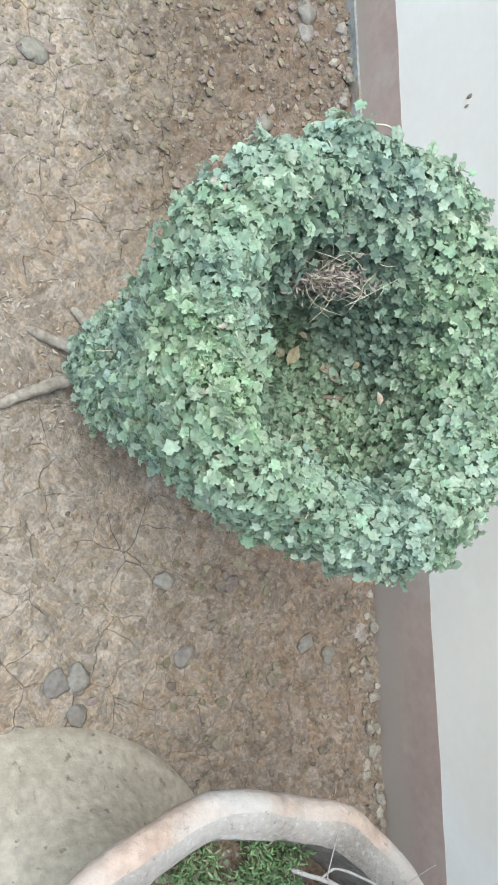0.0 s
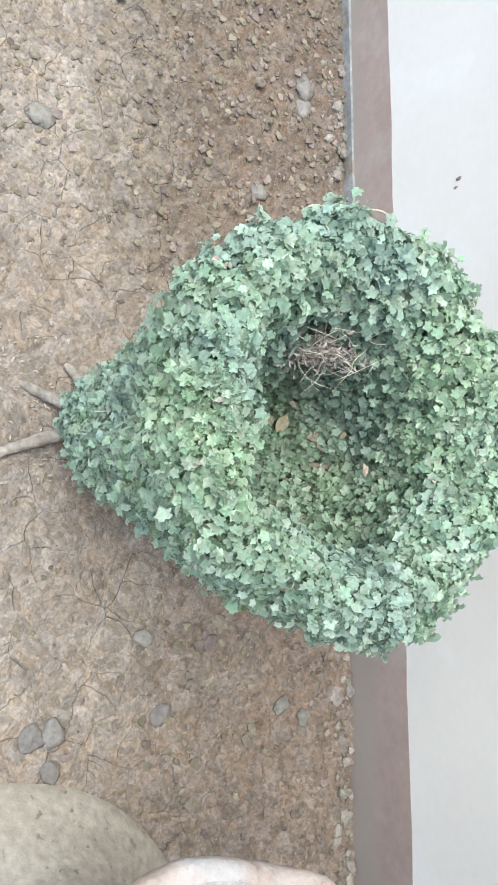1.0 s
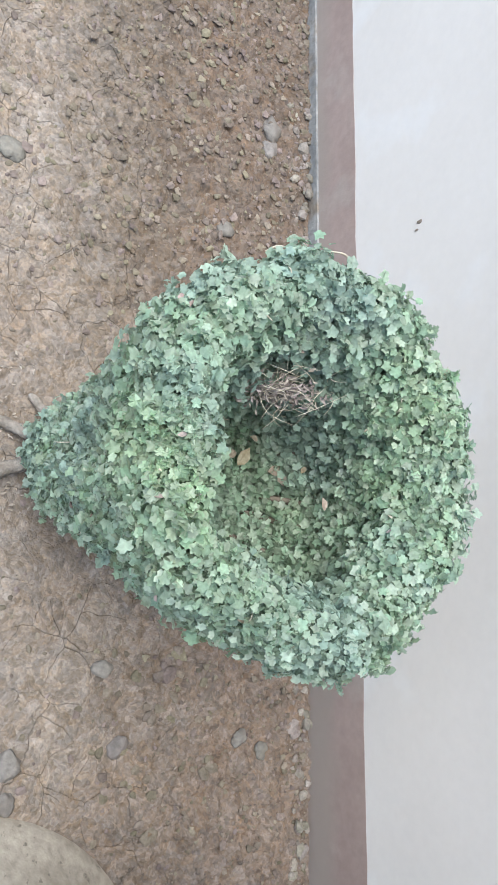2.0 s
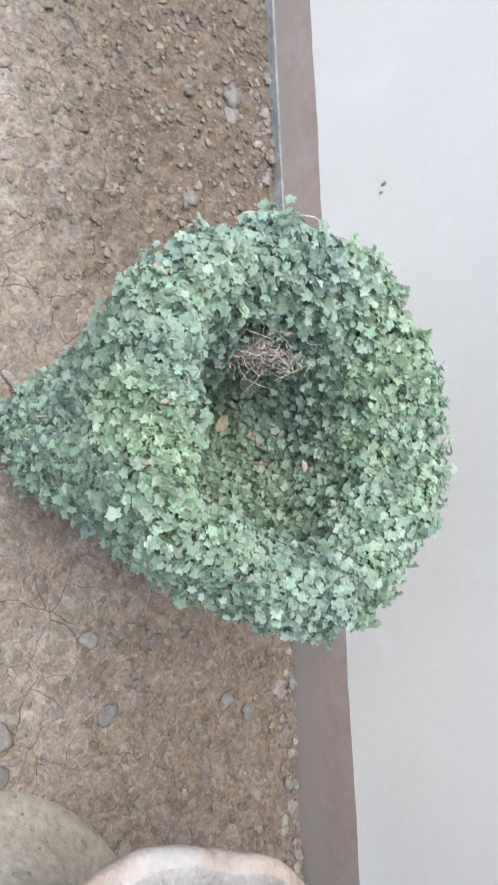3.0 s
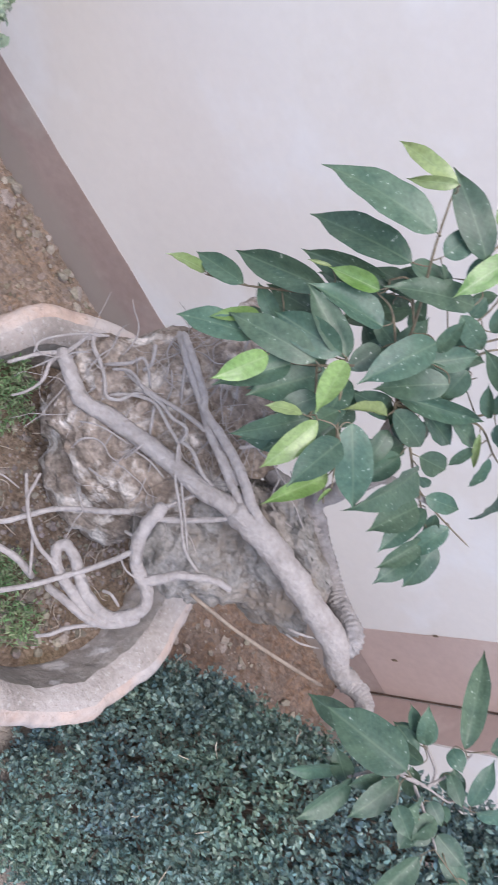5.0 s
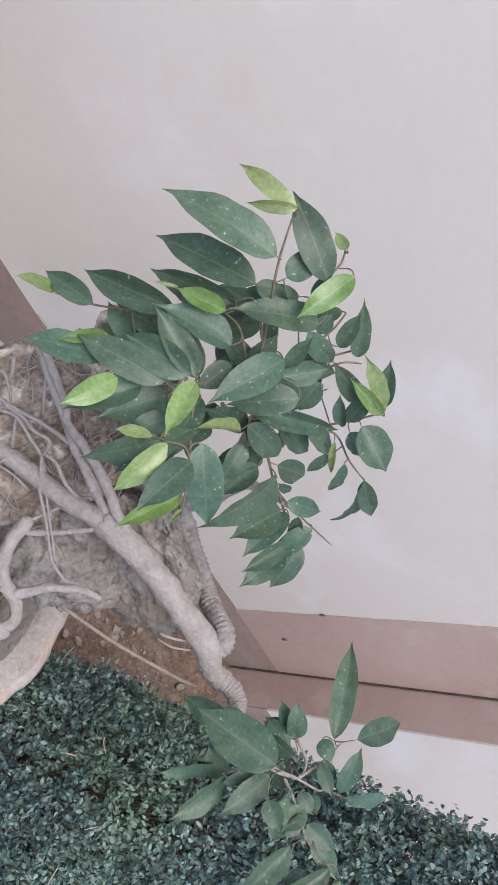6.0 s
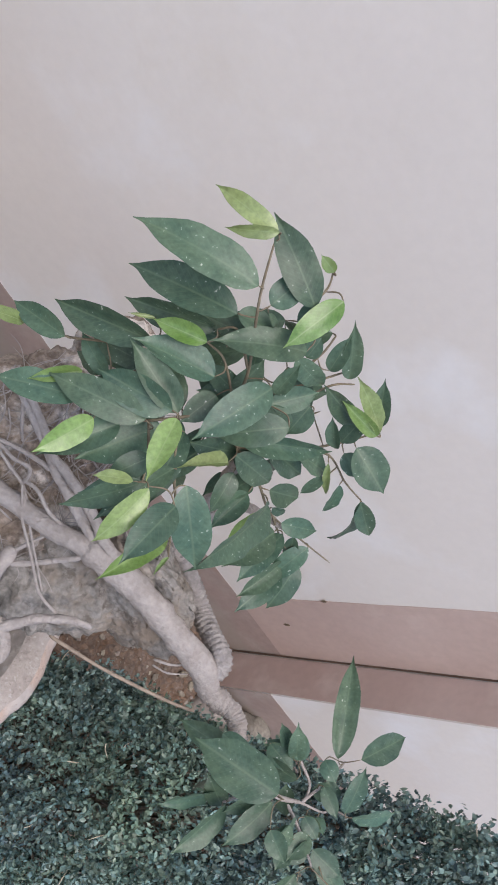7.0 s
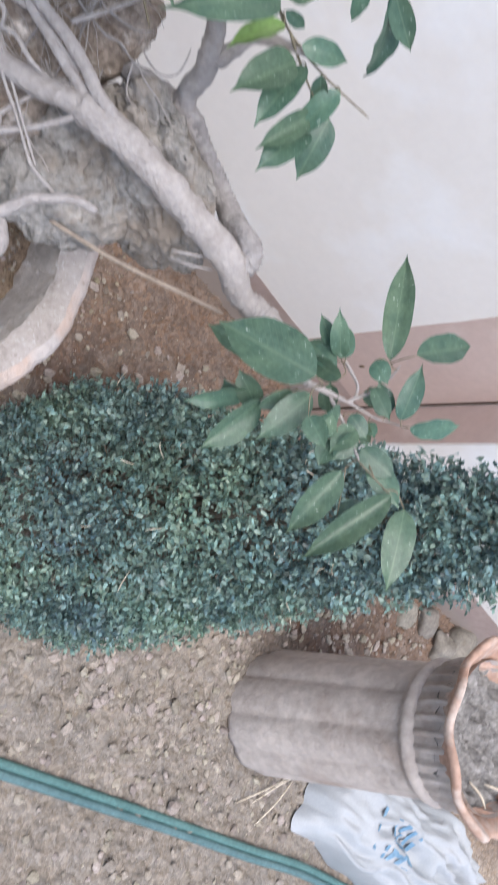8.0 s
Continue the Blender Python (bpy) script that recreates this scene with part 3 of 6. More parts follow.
def ground_height(x, y):
    """Height of the soil: cloddy near the wall and round the bush, trodden and flatter further out."""
    # rough, cloddy soil near the wall and round the bush; cracked, trodden mud further out
    rough = step(0.86, 1.12, y + 0.25 * (fbm(x * 2.3, y * 2.3, 3) - 0.5) + 0.12 * step(-0.3, -0.7, x))
    rough = np.maximum(rough, step(1.25, 1.6, x + 0.2 * fbm(x * 3, y * 3, 8)))
    far = step(2.2, 3.4, np.abs(x - 0.6)) + step(0.3, 1.0, -y)
    c1, c2, cw = cells(x * 34 + fbm(x * 30, y * 30, 41), y * 34 + fbm(x * 30, y * 30, 45), 51)
    d1, d2, dw = cells(x * 75, y * 75, 61)
    clods = step(0.0, 0.45, c2 - c1) * (0.15 + cw ** 2) * 0.011 + step(0.0, 0.5, d2 - d1) * dw ** 2 * 0.012 + 0.012 * (fbm(x * 45, y * 45, 83) - 0.5)
    z = 0.016 * (fbm(x * 3, y * 3, 11) - 0.5) + 0.006 * (fbm(x * 18, y * 18, 15) - 0.5)
    z = z + rough * clods + (1 - rough) * (0.007 * (fbm(x * 50, y * 50, 17) - 0.5) + 0.3 * clods * step(0.45, 0.6, fbm(x * 7, y * 7, 91)))
    z = z + (0.012 - 0.022 * step(0.0, 0.15, x)) * step(1.36, 1.45, y)
    return np.where(far > 0.99, 0, z * (1 - np.clip(far, 0, 1)))


def ground():
    xs = np.concatenate([[-60, -30, -15, -8, -5, -3.5, -2.6], np.arange(-2.1, 3.3, 0.006), [3.6, 4.5, 6, 10, 20, 40, 60]])
    ys = np.concatenate([[-60, -30, -15, -8, -4, -2, -1, -0.5, -0.1], np.arange(0.15, 1.50, 0.006), [1.7, 2.5, 5, 10, 20, 60]])
    x, y = np.meshgrid(xs, ys)
    z = ground_height(x, y)
    w = len(xs)
    i = np.arange(len(ys) - 1)[:, None] * w + np.arange(w - 1)[None]
    quads = np.stack([i, i + 1, i + w + 1, i + w], -1).reshape(-1, 4)
    me = bpy.data.meshes.new("ground")
    co = np.stack([x, y, z], -1).reshape(-1, 3)
    me.vertices.add(len(co))
    me.vertices.foreach_set("co", co.ravel())
    me.loops.add(len(quads) * 4)
    me.loops.foreach_set("vertex_index", quads.ravel().astype(np.int32))
    me.polygons.add(len(quads))
    me.polygons.foreach_set("loop_start", np.arange(0, len(quads) * 4, 4, dtype=np.int32))
    me.polygons.foreach_set("use_smooth", np.ones(len(quads), bool))
    me.materials.append(EARTH)
    me.update(calc_edges=True)
    tagged(new("ground", me), "bare cracked brown earth with clods and grit beside the wall", "ground", kind="structure")


def skirting(name, x0, x1, y, top, seed, label):
    """A painted skirting band, just proud of the wall, with a slightly uneven upper edge."""
    n = max(8, int((x1 - x0) / 0.03))
    xs = np.linspace(x0, x1, n)
    up = top + 0.006 * (fbm(xs * 6, xs * 0, seed) - 0.5) + 0.004 * (fbm(xs * 25, xs * 0, seed + 3) - 0.5)
    verts, faces = [], []
    for x, h in zip(xs, up):
        verts += [(x, y - 0.0006, -0.05), (x, y - 0.0006, h - 0.0006), (x, y - 0.0003, h), (x, y + 0.004, h + 0.0001), (x, y + 0.004, -0.05)]
    for i in range(n - 1):
        for k in range(4):
            a = i * 5 + k
            faces.append((a, a + 5, a + 6, a + 1))
    return tagged(solid(name, verts, faces, SKIRT, smooth=False), label, "baseboard", kind="structure")


def paint_band(x0, x1, z0, z1, seed):
    """An upright painted band, 2 mm proud, with an uneven brushed edge on one side."""
    bm = bmesh.new()
    rows = []
    for z in np.linspace(z0, z1, 160):
        e = x0 + 0.007 * (float(fbm(np.float64(z * 7), np.float64(0.3), seed)) - 0.5) + 0.003 * (float(fbm(np.float64(z * 40), np.float64(1.3), seed)) - 0.5)
        rows.append([bm.verts.new((e, WALL_Y + 0.004, z)), bm.verts.new((e, WALL_Y - 0.0015, z)), bm.verts.new((e + 0.001, WALL_Y - 0.002, z)), bm.verts.new((x1, WALL_Y - 0.002, z)), bm.verts.new((x1, WALL_Y + 0.004, z))])
    for a, b in zip(rows, rows[1:]):
        for k in range(4):
            bm.faces.new((a[k], a[k + 1], b[k + 1], b[k]))
    return bm


ground()
house = tagged(part("wall_north", box(-30, CORNER_X + 0.05, WALL_Y, WALL_Y + 0.22, -0.3, 3.2, 0), WALL, smooth=False), "cream plastered house wall with faint stains and specks", "wall", kind="structure")
tagged(part("wall_strip", paint_band(STRIP_X, CORNER_X, SKIRT_H - 0.002, 3.19, 5), PINK, smooth=False), "salmon painted upright band beside the pilaster", "wall", kind="structure")
tagged(part("wall_projecting", box(CORNER_X + 0.003, 30, FRONT_Y, WALL_Y + 0.21, -0.3, 3.2, 0.004), WALL, smooth=False), "cream plastered wall section standing slightly forward", "wall", kind="structure")
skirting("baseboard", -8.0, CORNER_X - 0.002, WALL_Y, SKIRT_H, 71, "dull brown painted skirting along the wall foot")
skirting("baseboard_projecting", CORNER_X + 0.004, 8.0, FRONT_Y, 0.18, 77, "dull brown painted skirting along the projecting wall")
tagged(part("pilaster_return", box(CORNER_X, CORNER_X + 0.0025, FRONT_Y + 0.001, WALL_Y - 0.006, -0.05, 3.18, 0.001), PINK, smooth=False), "salmon painted side of the projecting wall", "pilaster", kind="structure")
# thin added strip: the corner's shadow line put in as dark colour
tagged(part("corner_shade_strip", box(CORNER_X - 0.005, CORNER_X - 0.0005, WALL_Y - 0.0055, WALL_Y - 0.001, -0.05, 3.18, 0.001), CORNER_SHADE, smooth=False), "dark strip painting the corner's shade where the salmon strip meets the projecting wall", "seam", kind="structure")
plinth = tagged(part("plinth_strip", box(-8.0, -0.12, WALL_Y - 0.006, WALL_Y, -0.05, 0.042, 0), BARE, smooth=False), "bare bluish grey strip under the skirting", "plinth", kind="structure")


# ---- the clipped bush: a goblet of small lobed leaves with a hollow top ----
FOOT, HEAD, HOLLOW = (-0.150, 0.918), (-0.086, 0.952), (-0.075, 0.928)
BARE_SPOT = np.array((-0.178, 0.940, 0.63))


def goblet():
    """The skin of the crown: up the outside, over the lip and down into the hollow, which sits towards the front."""
    profile = [(0.055, 0.02), (0.085, 0.055), (0.104, 0.13), (0.126, 0.24), (0.155, 0.36), (0.187, 0.48), (0.214, 0.57), (0.232, 0.64), (0.233, 0.69), (0.215, 0.728),
               (0.196, 0.738), (0.170, 0.726), (0.149, 0.692), (0.137, 0.645), (0.129, 0.590), (0.120, 0.53), (0.108, 0.47), (0.080, 0.425), (0.03, 0.405), (0.001, 0.40)]
    verts, faces = [], []
    sides = 80
    for j, (r, z) in enumerate(profile):
        up = float(step(0.0, 0.62, np.float64(z)))
        inner = float(step(8.5, 13.0, np.float64(j)))
        for k in range(sides):
            a = 2 * math.pi * k / sides
            c, s = math.cos(a), math.sin(a)
            cx = FOOT[0] + (HEAD[0] - FOOT[0]) * up
            cy = FOOT[1] + (HEAD[1] - FOOT[1]) * up
            cx, cy = cx + (HOLLOW[0] - HEAD[0]) * inner, cy + (HOLLOW[1] - HEAD[1]) * inner
            sunk = inner * float(step(0.72, 0.55, np.float64(z)))
            cx, cy = cx + 0.014 * sunk, cy + 0.036 * sunk
            rr = r * (1 + 0.09 * noise.noise(Vector((c * 1.8, s * 1.8, z * 4)))) + 0.020 * noise.noise(Vector((c * 5, s * 5, z * 14 + 3)))
            rr *= 1 + 0.03 * math.cos(a - 2.0) * up * (1 - inner)
            zz = z + (-0.022 * s + 0.014 * noise.noise(Vector((c * 3, s * 3, 7.0)))) * float(step(0.5, 0.72, np.float64(z)))
            verts.append((cx + rr * c, cy + rr * s, zz))
    for i in range(len(profile) - 1):
        for k in range(sides):
            a, b = i * sides + k, i * sides + (k + 1) % sides
            faces.append((a, b, b + sides, a + sides))
    return verts, faces


def topiary_bush():
    rnd = np.random.RandomState(11)
    bush = tagged(empty("topiary_bush", (FOOT[0], FOOT[1], 0.0)), "clipped goblet-shaped green bush with a hollow top, rooted in bare earth", "bush")
    skin_v, skin_f = goblet()
    p, n = sample(skin_v, skin_f, 88000, rnd)
    q, m = sprigs(p, n, 1500, 6, 0.022, rnd)
    tuft = np.array([max(0.0, noise.noise(Vector(v) * 38.0)) for v in p])
    depth = rnd.rand(len(p)) ** 1.3 * 0.034 - (0.008 + 0.036 * tuft) * rnd.rand(len(p)) ** 2
    p, n = np.vstack([p - n * depth[:, None], q]), np.vstack([n, m])
    gap = ((p - BARE_SPOT) / np.array([0.045, 0.05, 0.055])) ** 2
    keep = (gap.sum(1) > 0.5 + 0.9 * rnd.rand(len(p))) | (rnd.rand(len(p)) < 0.05)
    p, n = p[keep], n[keep]
    foliage(p, n, 0.0124, LOBED, rnd, bush, BUSH, BUSH_PART, lambda q: q[:, 1] + 0.35 * np.abs(q[:, 0] + 0.09) - 0.9 * q[:, 2], 0.62)
    # stems inside, forking up to the lip
    pieces = []
    for i in range(30):
        a = 2 * math.pi * (i + rnd.rand()) / 30
        c, s = math.cos(a), math.sin(a)
        pieces.append(tube([(FOOT[0] + 0.03 * c, FOOT[1] + 0.03 * s, 0.0), (-0.12 + 0.09 * c, 0.915 + 0.09 * s, 0.28 + 0.05 * rnd.rand()), (HEAD[0] + 0.195 * c, HEAD[1] + 0.195 * s, 0.54 + 0.1 * rnd.rand())], 0.008, 0.003, 6, 9, 0.2, i))
    under(solid("stem_tangle", *joined(pieces), STEM), bush)
    # bare spot on the hollow's side: dry twigs over the stems
    pieces = []
    for i in range(110):
        o = BARE_SPOT + rnd.normal(size=3) * np.array([0.014, 0.030, 0.022])
        d = rnd.normal(size=3) * np.array([0.006, 0.011, 0.011])
        pieces.append(tube([tuple(o), tuple(o + d + rnd.normal(size=3) * 0.004), tuple(o + 2 * d + rnd.normal(size=3) * 0.006)], 0.0006, 0.0004, 4, 6, 0, i))
    tagged(under(solid("twig_tangle", *joined(pieces), DRY, label="tangle of dry pale twigs in the hollow"), bush), kind="stuff")
    q = BARE_SPOT + rnd.normal(size=(300, 3)) * np.array([0.007, 0.030, 0.015]) + np.array([0.002, 0, 0])
    ax, al, out = leaf_frames(q, np.tile(np.array([[0.5, -0.4, 0.75]]), (300, 1)), rnd, 0.6)
    tv, size = np.array(OVAL[0]), 0.007 + 0.006 * rnd.rand(300)
    v = (q[:, None] + size[:, None, None] * (0.6 * tv[None, :, 0:1] * ax[:, None] + tv[None, :, 1:2] * al[:, None] + 2 * tv[None, :, 2:3] * out[:, None])).reshape(-1, 3)
    dry = solid("dry_leaves", v, [tuple(int(i * len(tv) + j) for j in t) for i in range(300) for t in OVAL[1]], LITTER, label="pale pinkish dry leaves in the hollow", smooth=False)
    tagged(under(dry, bush), kind="stuff")
    # clipped shoots that stand out of the leaves here and there
    q, m = sample(skin_v, skin_f, 90, rnd)
    pieces = []
    for i in range(90):
        d = m[i] * 0.008 + rnd.normal(size=3) * 0.008
        pieces.append(tube([tuple(q[i] - 0.012 * m[i]), tuple(q[i] + 0.4 * d), tuple(q[i] + d)], 0.0011, 0.0008, 4, 5, 0, i))
    under(solid("cut_shoots", *joined(pieces), DRY, label="pale clipped shoot ends"), bush)
    tagged(bpy.data.objects["cut_shoots"], kind="stuff")
    # surface roots at the foot
    for i, (a, b, c, r) in enumerate((((-0.150, 0.845, 0.030), (-0.125, 0.77, 0.012), (-0.098, 0.705, 0.003), 0.013), ((-0.195, 0.85, 0.030), (-0.216, 0.80, 0.012), (-0.234, 0.765, 0.002), 0.012),
                                      ((-0.225, 0.88, 0.030), (-0.25, 0.862, 0.012), (-0.272, 0.845, 0.002), 0.011))):
        under(solid("root", *tube([a, b, c], r, r * 0.6, 10, 18, 0.4, i), BURIED), bush)
    dead = mesh_data("dead_leaf", np.array(OVAL[0]) - np.array([0, 0.4, 0]), OVAL[1], DEAD, False)
    pale = mesh_data("dead_leaf", np.array(OVAL[0]) - np.array([0, 0.4, 0]), OVAL[1], DRY, False)
    q, m = sample(skin_v, skin_f, 110, rnd)
    ax, al, out = leaf_frames(q, m, rnd, 0.7)
    for i in range(110):
        s = 0.006 + 0.007 * rnd.rand()
        ob = new("dead_leaf", pale if i % 4 == 0 else dead)
        c = q[i] + 0.006 * m[i]
        ob.matrix_basis = Matrix([[ax[i][k] * s, al[i][k] * s, out[i][k] * s, c[k]] for k in range(3)] + [[0, 0, 0, 1]])
        under(ob, bush)
    # fallen leaves caught in the hollow
    for i, (x, y, z, s) in enumerate(((-0.103, 1.050, 0.462, 0.030), (-0.119, 1.004, 0.446, 0.030), (-0.045, 1.045, 0.58, 0.018), (-0.145, 1.01, 0.47, 0.016), (-0.126, 0.988, 0.444, 0.022), (-0.094, 1.056, 0.468, 0.022))):
        ob = new("dead_leaf", dead)
        ob.matrix_basis = pose(x, y, z, 20, -15 + 9 * i, 57 * i) @ Matrix.Scale(s, 4)
        under(ob, bush)
    # two pale dry shoots curling out of the lip
    for i, line in enumerate((((-0.322, 0.955, 0.655), (-0.338, 0.938, 0.668), (-0.345, 0.915, 0.664), (-0.338, 0.900, 0.655)), ((-0.325, 1.005, 0.690), (-0.338, 0.990, 0.698), (-0.340, 0.968, 0.694)))):
        under(solid("dry_shoot", *tube(list(line), 0.0016, 0.0011, 5, 12, 0.2, i), DRY, label="pale dry curled shoot"), bush)


topiary_bush()


# ---- the clipped cone of dark leaves between the pots ----
CONE_FOOT, CONE_LEAN, CONE_TOP = (1.355, 0.808), (0.115, 0.105), 1.17


def conical_bush():
    rnd = np.random.RandomState(23)
    profile = [(0.205, 0.012), (0.228, 0.05), (0.238, 0.10), (0.234, 0.16), (0.217, 0.24), (0.203, 0.31), (0.185, 0.38), (0.166, 0.46), (0.146, 0.54), (0.127, 0.62), (0.109, 0.70), (0.094, 0.78), (0.079, 0.86),
               (0.066, 0.94), (0.051, 1.02), (0.036, 1.09), (0.018, 1.14), (0.001, CONE_TOP)]
    verts, faces = [], []
    sides = 64
    for r, z in profile:
        for k in range(sides):
            a = 2 * math.pi * k / sides
            c, d = math.cos(a), math.sin(a)
            rr = r * (1 + 0.10 * noise.noise(Vector((c * 2.2, d * 2.2, z * 5)))) + 0.014 * noise.noise(Vector((c * 5, d * 5, z * 16))) * (r > 0.01)
            verts.append((CONE_FOOT[0] + CONE_LEAN[0] * z + rr * c, CONE_FOOT[1] + CONE_LEAN[1] * z + rr * d, z))
    for i in range(len(profile) - 1):
        for k in range(sides):
            a, b = i * sides + k, i * sides + (k + 1) % sides
            faces.append((a, b, b + sides, a + sides))
    bush = tagged(empty("conical_bush", (CONE_FOOT[0], CONE_FOOT[1], 0.0)), "clipped cone-shaped bush of small dark green leaves on gritty soil", "bush")
    p, n = sample(verts, faces, 62000, rnd)
    q, m = sprigs(p, n, 2400, 9, 0.032, rnd)
    tuft = np.array([max(0.0, noise.noise(Vector(v) * 36.0)) for v in p])
    p = p - n * (rnd.rand(len(p)) ** 1.4 * 0.045 - (0.004 + 0.045 * tuft) * rnd.rand(len(p)) ** 1.5)[:, None]
    hollow = np.array([max(0.0, noise.noise(Vector(v) * 19.0 + Vector((3, 8, 1)))) for v in p])
    p = p - n * (0.045 * hollow)[:, None]
    p, n = np.vstack([p, q]), np.vstack([n, m])
    foliage(p, n, 0.0098, OVAL, rnd, bush, CONE_LEAF, CONE_LEAF_PART, lambda v: np.hypot(v[:, 0] - 1.1, v[:, 1] - 0.7) + 0.7 * np.abs(v[:, 2] - 0.4), 0.95, rise=0.2)
    pieces = []
    for i in range(150):
        a, z = 6.283 * rnd.rand(), 0.12 + 0.9 * rnd.rand() ** 1.3
        r = float(np.interp(z, [v for _, v in profile], [v for v, _ in profile])) - 0.012
        x, y = CONE_FOOT[0] + CONE_LEAN[0] * z, CONE_FOOT[1] + CONE_LEAN[1] * z
        pieces.append(tube([(CONE_FOOT[0] + 0.03 * math.cos(a), CONE_FOOT[1] + 0.03 * math.sin(a), 0.0 if i < 30 else 0.5 * z), (x + 0.5 * r * math.cos(a), y + 0.5 * r * math.sin(a), 0.75 * z), (x + r * math.cos(a), y + r * math.sin(a), z)], 0.005, 0.0016, 5, 7, 0.2, i))
    under(solid("stem_tangle", *joined(pieces), STEM), bush)
    q, m = sample(verts, faces, 60, rnd)
    pieces = []
    for i in range(60):
        d = m[i] * 0.012 + rnd.normal(size=3) * 0.012
        pieces.append(tube([tuple(q[i] - 0.015 * m[i]), tuple(q[i] + 0.4 * d), tuple(q[i] + d + np.array([0, 0, 0.006]))], 0.0012, 0.0008, 4, 6, 0.2, i))
    tagged(under(solid("dry_shoot_tangle", *joined(pieces), DRY, label="pale dry twig ends among the leaves"), bush), kind="stuff")


conical_bush()


# ---- the planted bowl on its mound ----
BOWL = (0.652, 0.812)


def mound():
    verts, faces = [], []
    rings, sides = 34, 96
    for i in range(rings + 1):
        s = i / rings
        for k in range(sides):
            a = 2 * math.pi * k / sides
            wob = 1 + 0.02 * noise.noise(Vector((math.cos(a) * 2, math.sin(a) * 2, 4.0)))
            x, y = 0.725 + 0.31 * s * wob * math.cos(a), 0.735 + 0.355 * s * wob * math.sin(a)
            z = 0.125 * (1 - s ** 2.2) + 0.20 * math.exp(-((x - BOWL[0]) ** 2 + (y - BOWL[1]) ** 2) / 0.0075) + 0.004 * noise.noise(Vector((x * 9, y * 9, 2.0))) - 0.012 * (s > 0.99)
            verts.append((x, y, z))
    for i in range(rings):
        for k in range(sides):
            a, b = i * sides + k, i * sides + (k + 1) % sides
            faces.append((a, b, b + sides, a + sides))
    tagged(solid("plant_mound", verts, faces, MOUND), "smooth rounded greyish mud-plastered mound under the bowl", "mound")


def bowl():
    thing = tagged(empty("planter_bowl", (BOWL[0], BOWL[1], 0.305)), "weathered terracotta bowl with a scalloped pale rim, on a mound", "planter")
    lobes = 12

    def wave(a, z, r):
        h = step(0.22, 0.38, np.float64(z))
        r += (0.010 * noise.noise(Vector((math.cos(a) * 2.2, math.sin(a) * 2.2, 5.0))) + 0.004 * noise.noise(Vector((math.cos(a) * 7, math.sin(a) * 7, z * 20))) + 0.0022 * noise.noise(Vector((math.cos(a) * 19, math.sin(a) * 19, z * 60)))) * h
        z += 0.006 * h * noise.noise(Vector((math.cos(a) * 3.1, math.sin(a) * 3.1, 9.0)))
        return r * (1 + 0.007 * h * math.cos(lobes * a + 0.8) * (z > 0.34 and r > 0.225) + 0.012 * h * math.cos(3 * a + 1)), z + 0.004 * step(0.33, 0.39, np.float64(z)) * math.cos(lobes * a + 0.8)

    outer = [(0.001, 0.11), (0.085, 0.11), (0.092, 0.12), (0.10, 0.15), (0.125, 0.20), (0.165, 0.265), (0.200, 0.315), (0.228, 0.345), (0.252, 0.362), (0.265, 0.378), (0.2675, 0.389), (0.265, 0.398), (0.258, 0.4035), (0.250, 0.4055), (0.246, 0.4058)]
    under(solid("bowl_body", *revolve(outer, 144, (BOWL[0], BOWL[1], 0.195), wave), CLAY), thing)
    rim = [(0.246, 0.4058), (0.240, 0.405), (0.228, 0.401), (0.217, 0.391)]
    under(solid("rim", *revolve(rim, 144, (BOWL[0], BOWL[1], 0.195), wave), RIM, label="broad greyed lip with salmon traces"), thing)
    inner = [(0.217, 0.391), (0.211, 0.375), (0.204, 0.350), (0.195, 0.318), (0.182, 0.275), (0.160, 0.235)]
    under(solid("inner_wall", *revolve(inner, 144, (BOWL[0], BOWL[1], 0.195), wave), INNER, label="grey inner wall with pale scale"), thing)


def soil_patch():
    rings, sides = 56, 150
    verts, faces = [], []
    for i in range(rings + 1):
        for k in range(sides):
            a, r = 2 * math.pi * k / sides, 0.199 * i / rings
            x, y = BOWL[0] + r * math.cos(a), BOWL[1] + r * math.sin(a)
            z = 0.528 + 0.045 * math.exp(-((x - 0.66) ** 2 + (y - 0.86) ** 2) / 0.01) + 0.013 * noise.fractal(Vector((x * 24, y * 24, 1.0)), 0.8, 2.1, 6)
            verts.append((x, y, z))
    for i in range(rings):
        for k in range(sides):
            a, b = i * sides + k, i * sides + (k + 1) % sides
            faces.append((a, b, b + sides, a + sides))
    tagged(solid("bowl_soil", verts, faces, SOIL), "dark crumbly soil with grit filling the bowl", "soil", kind="stuff")


mound()
bowl()
soil_patch()


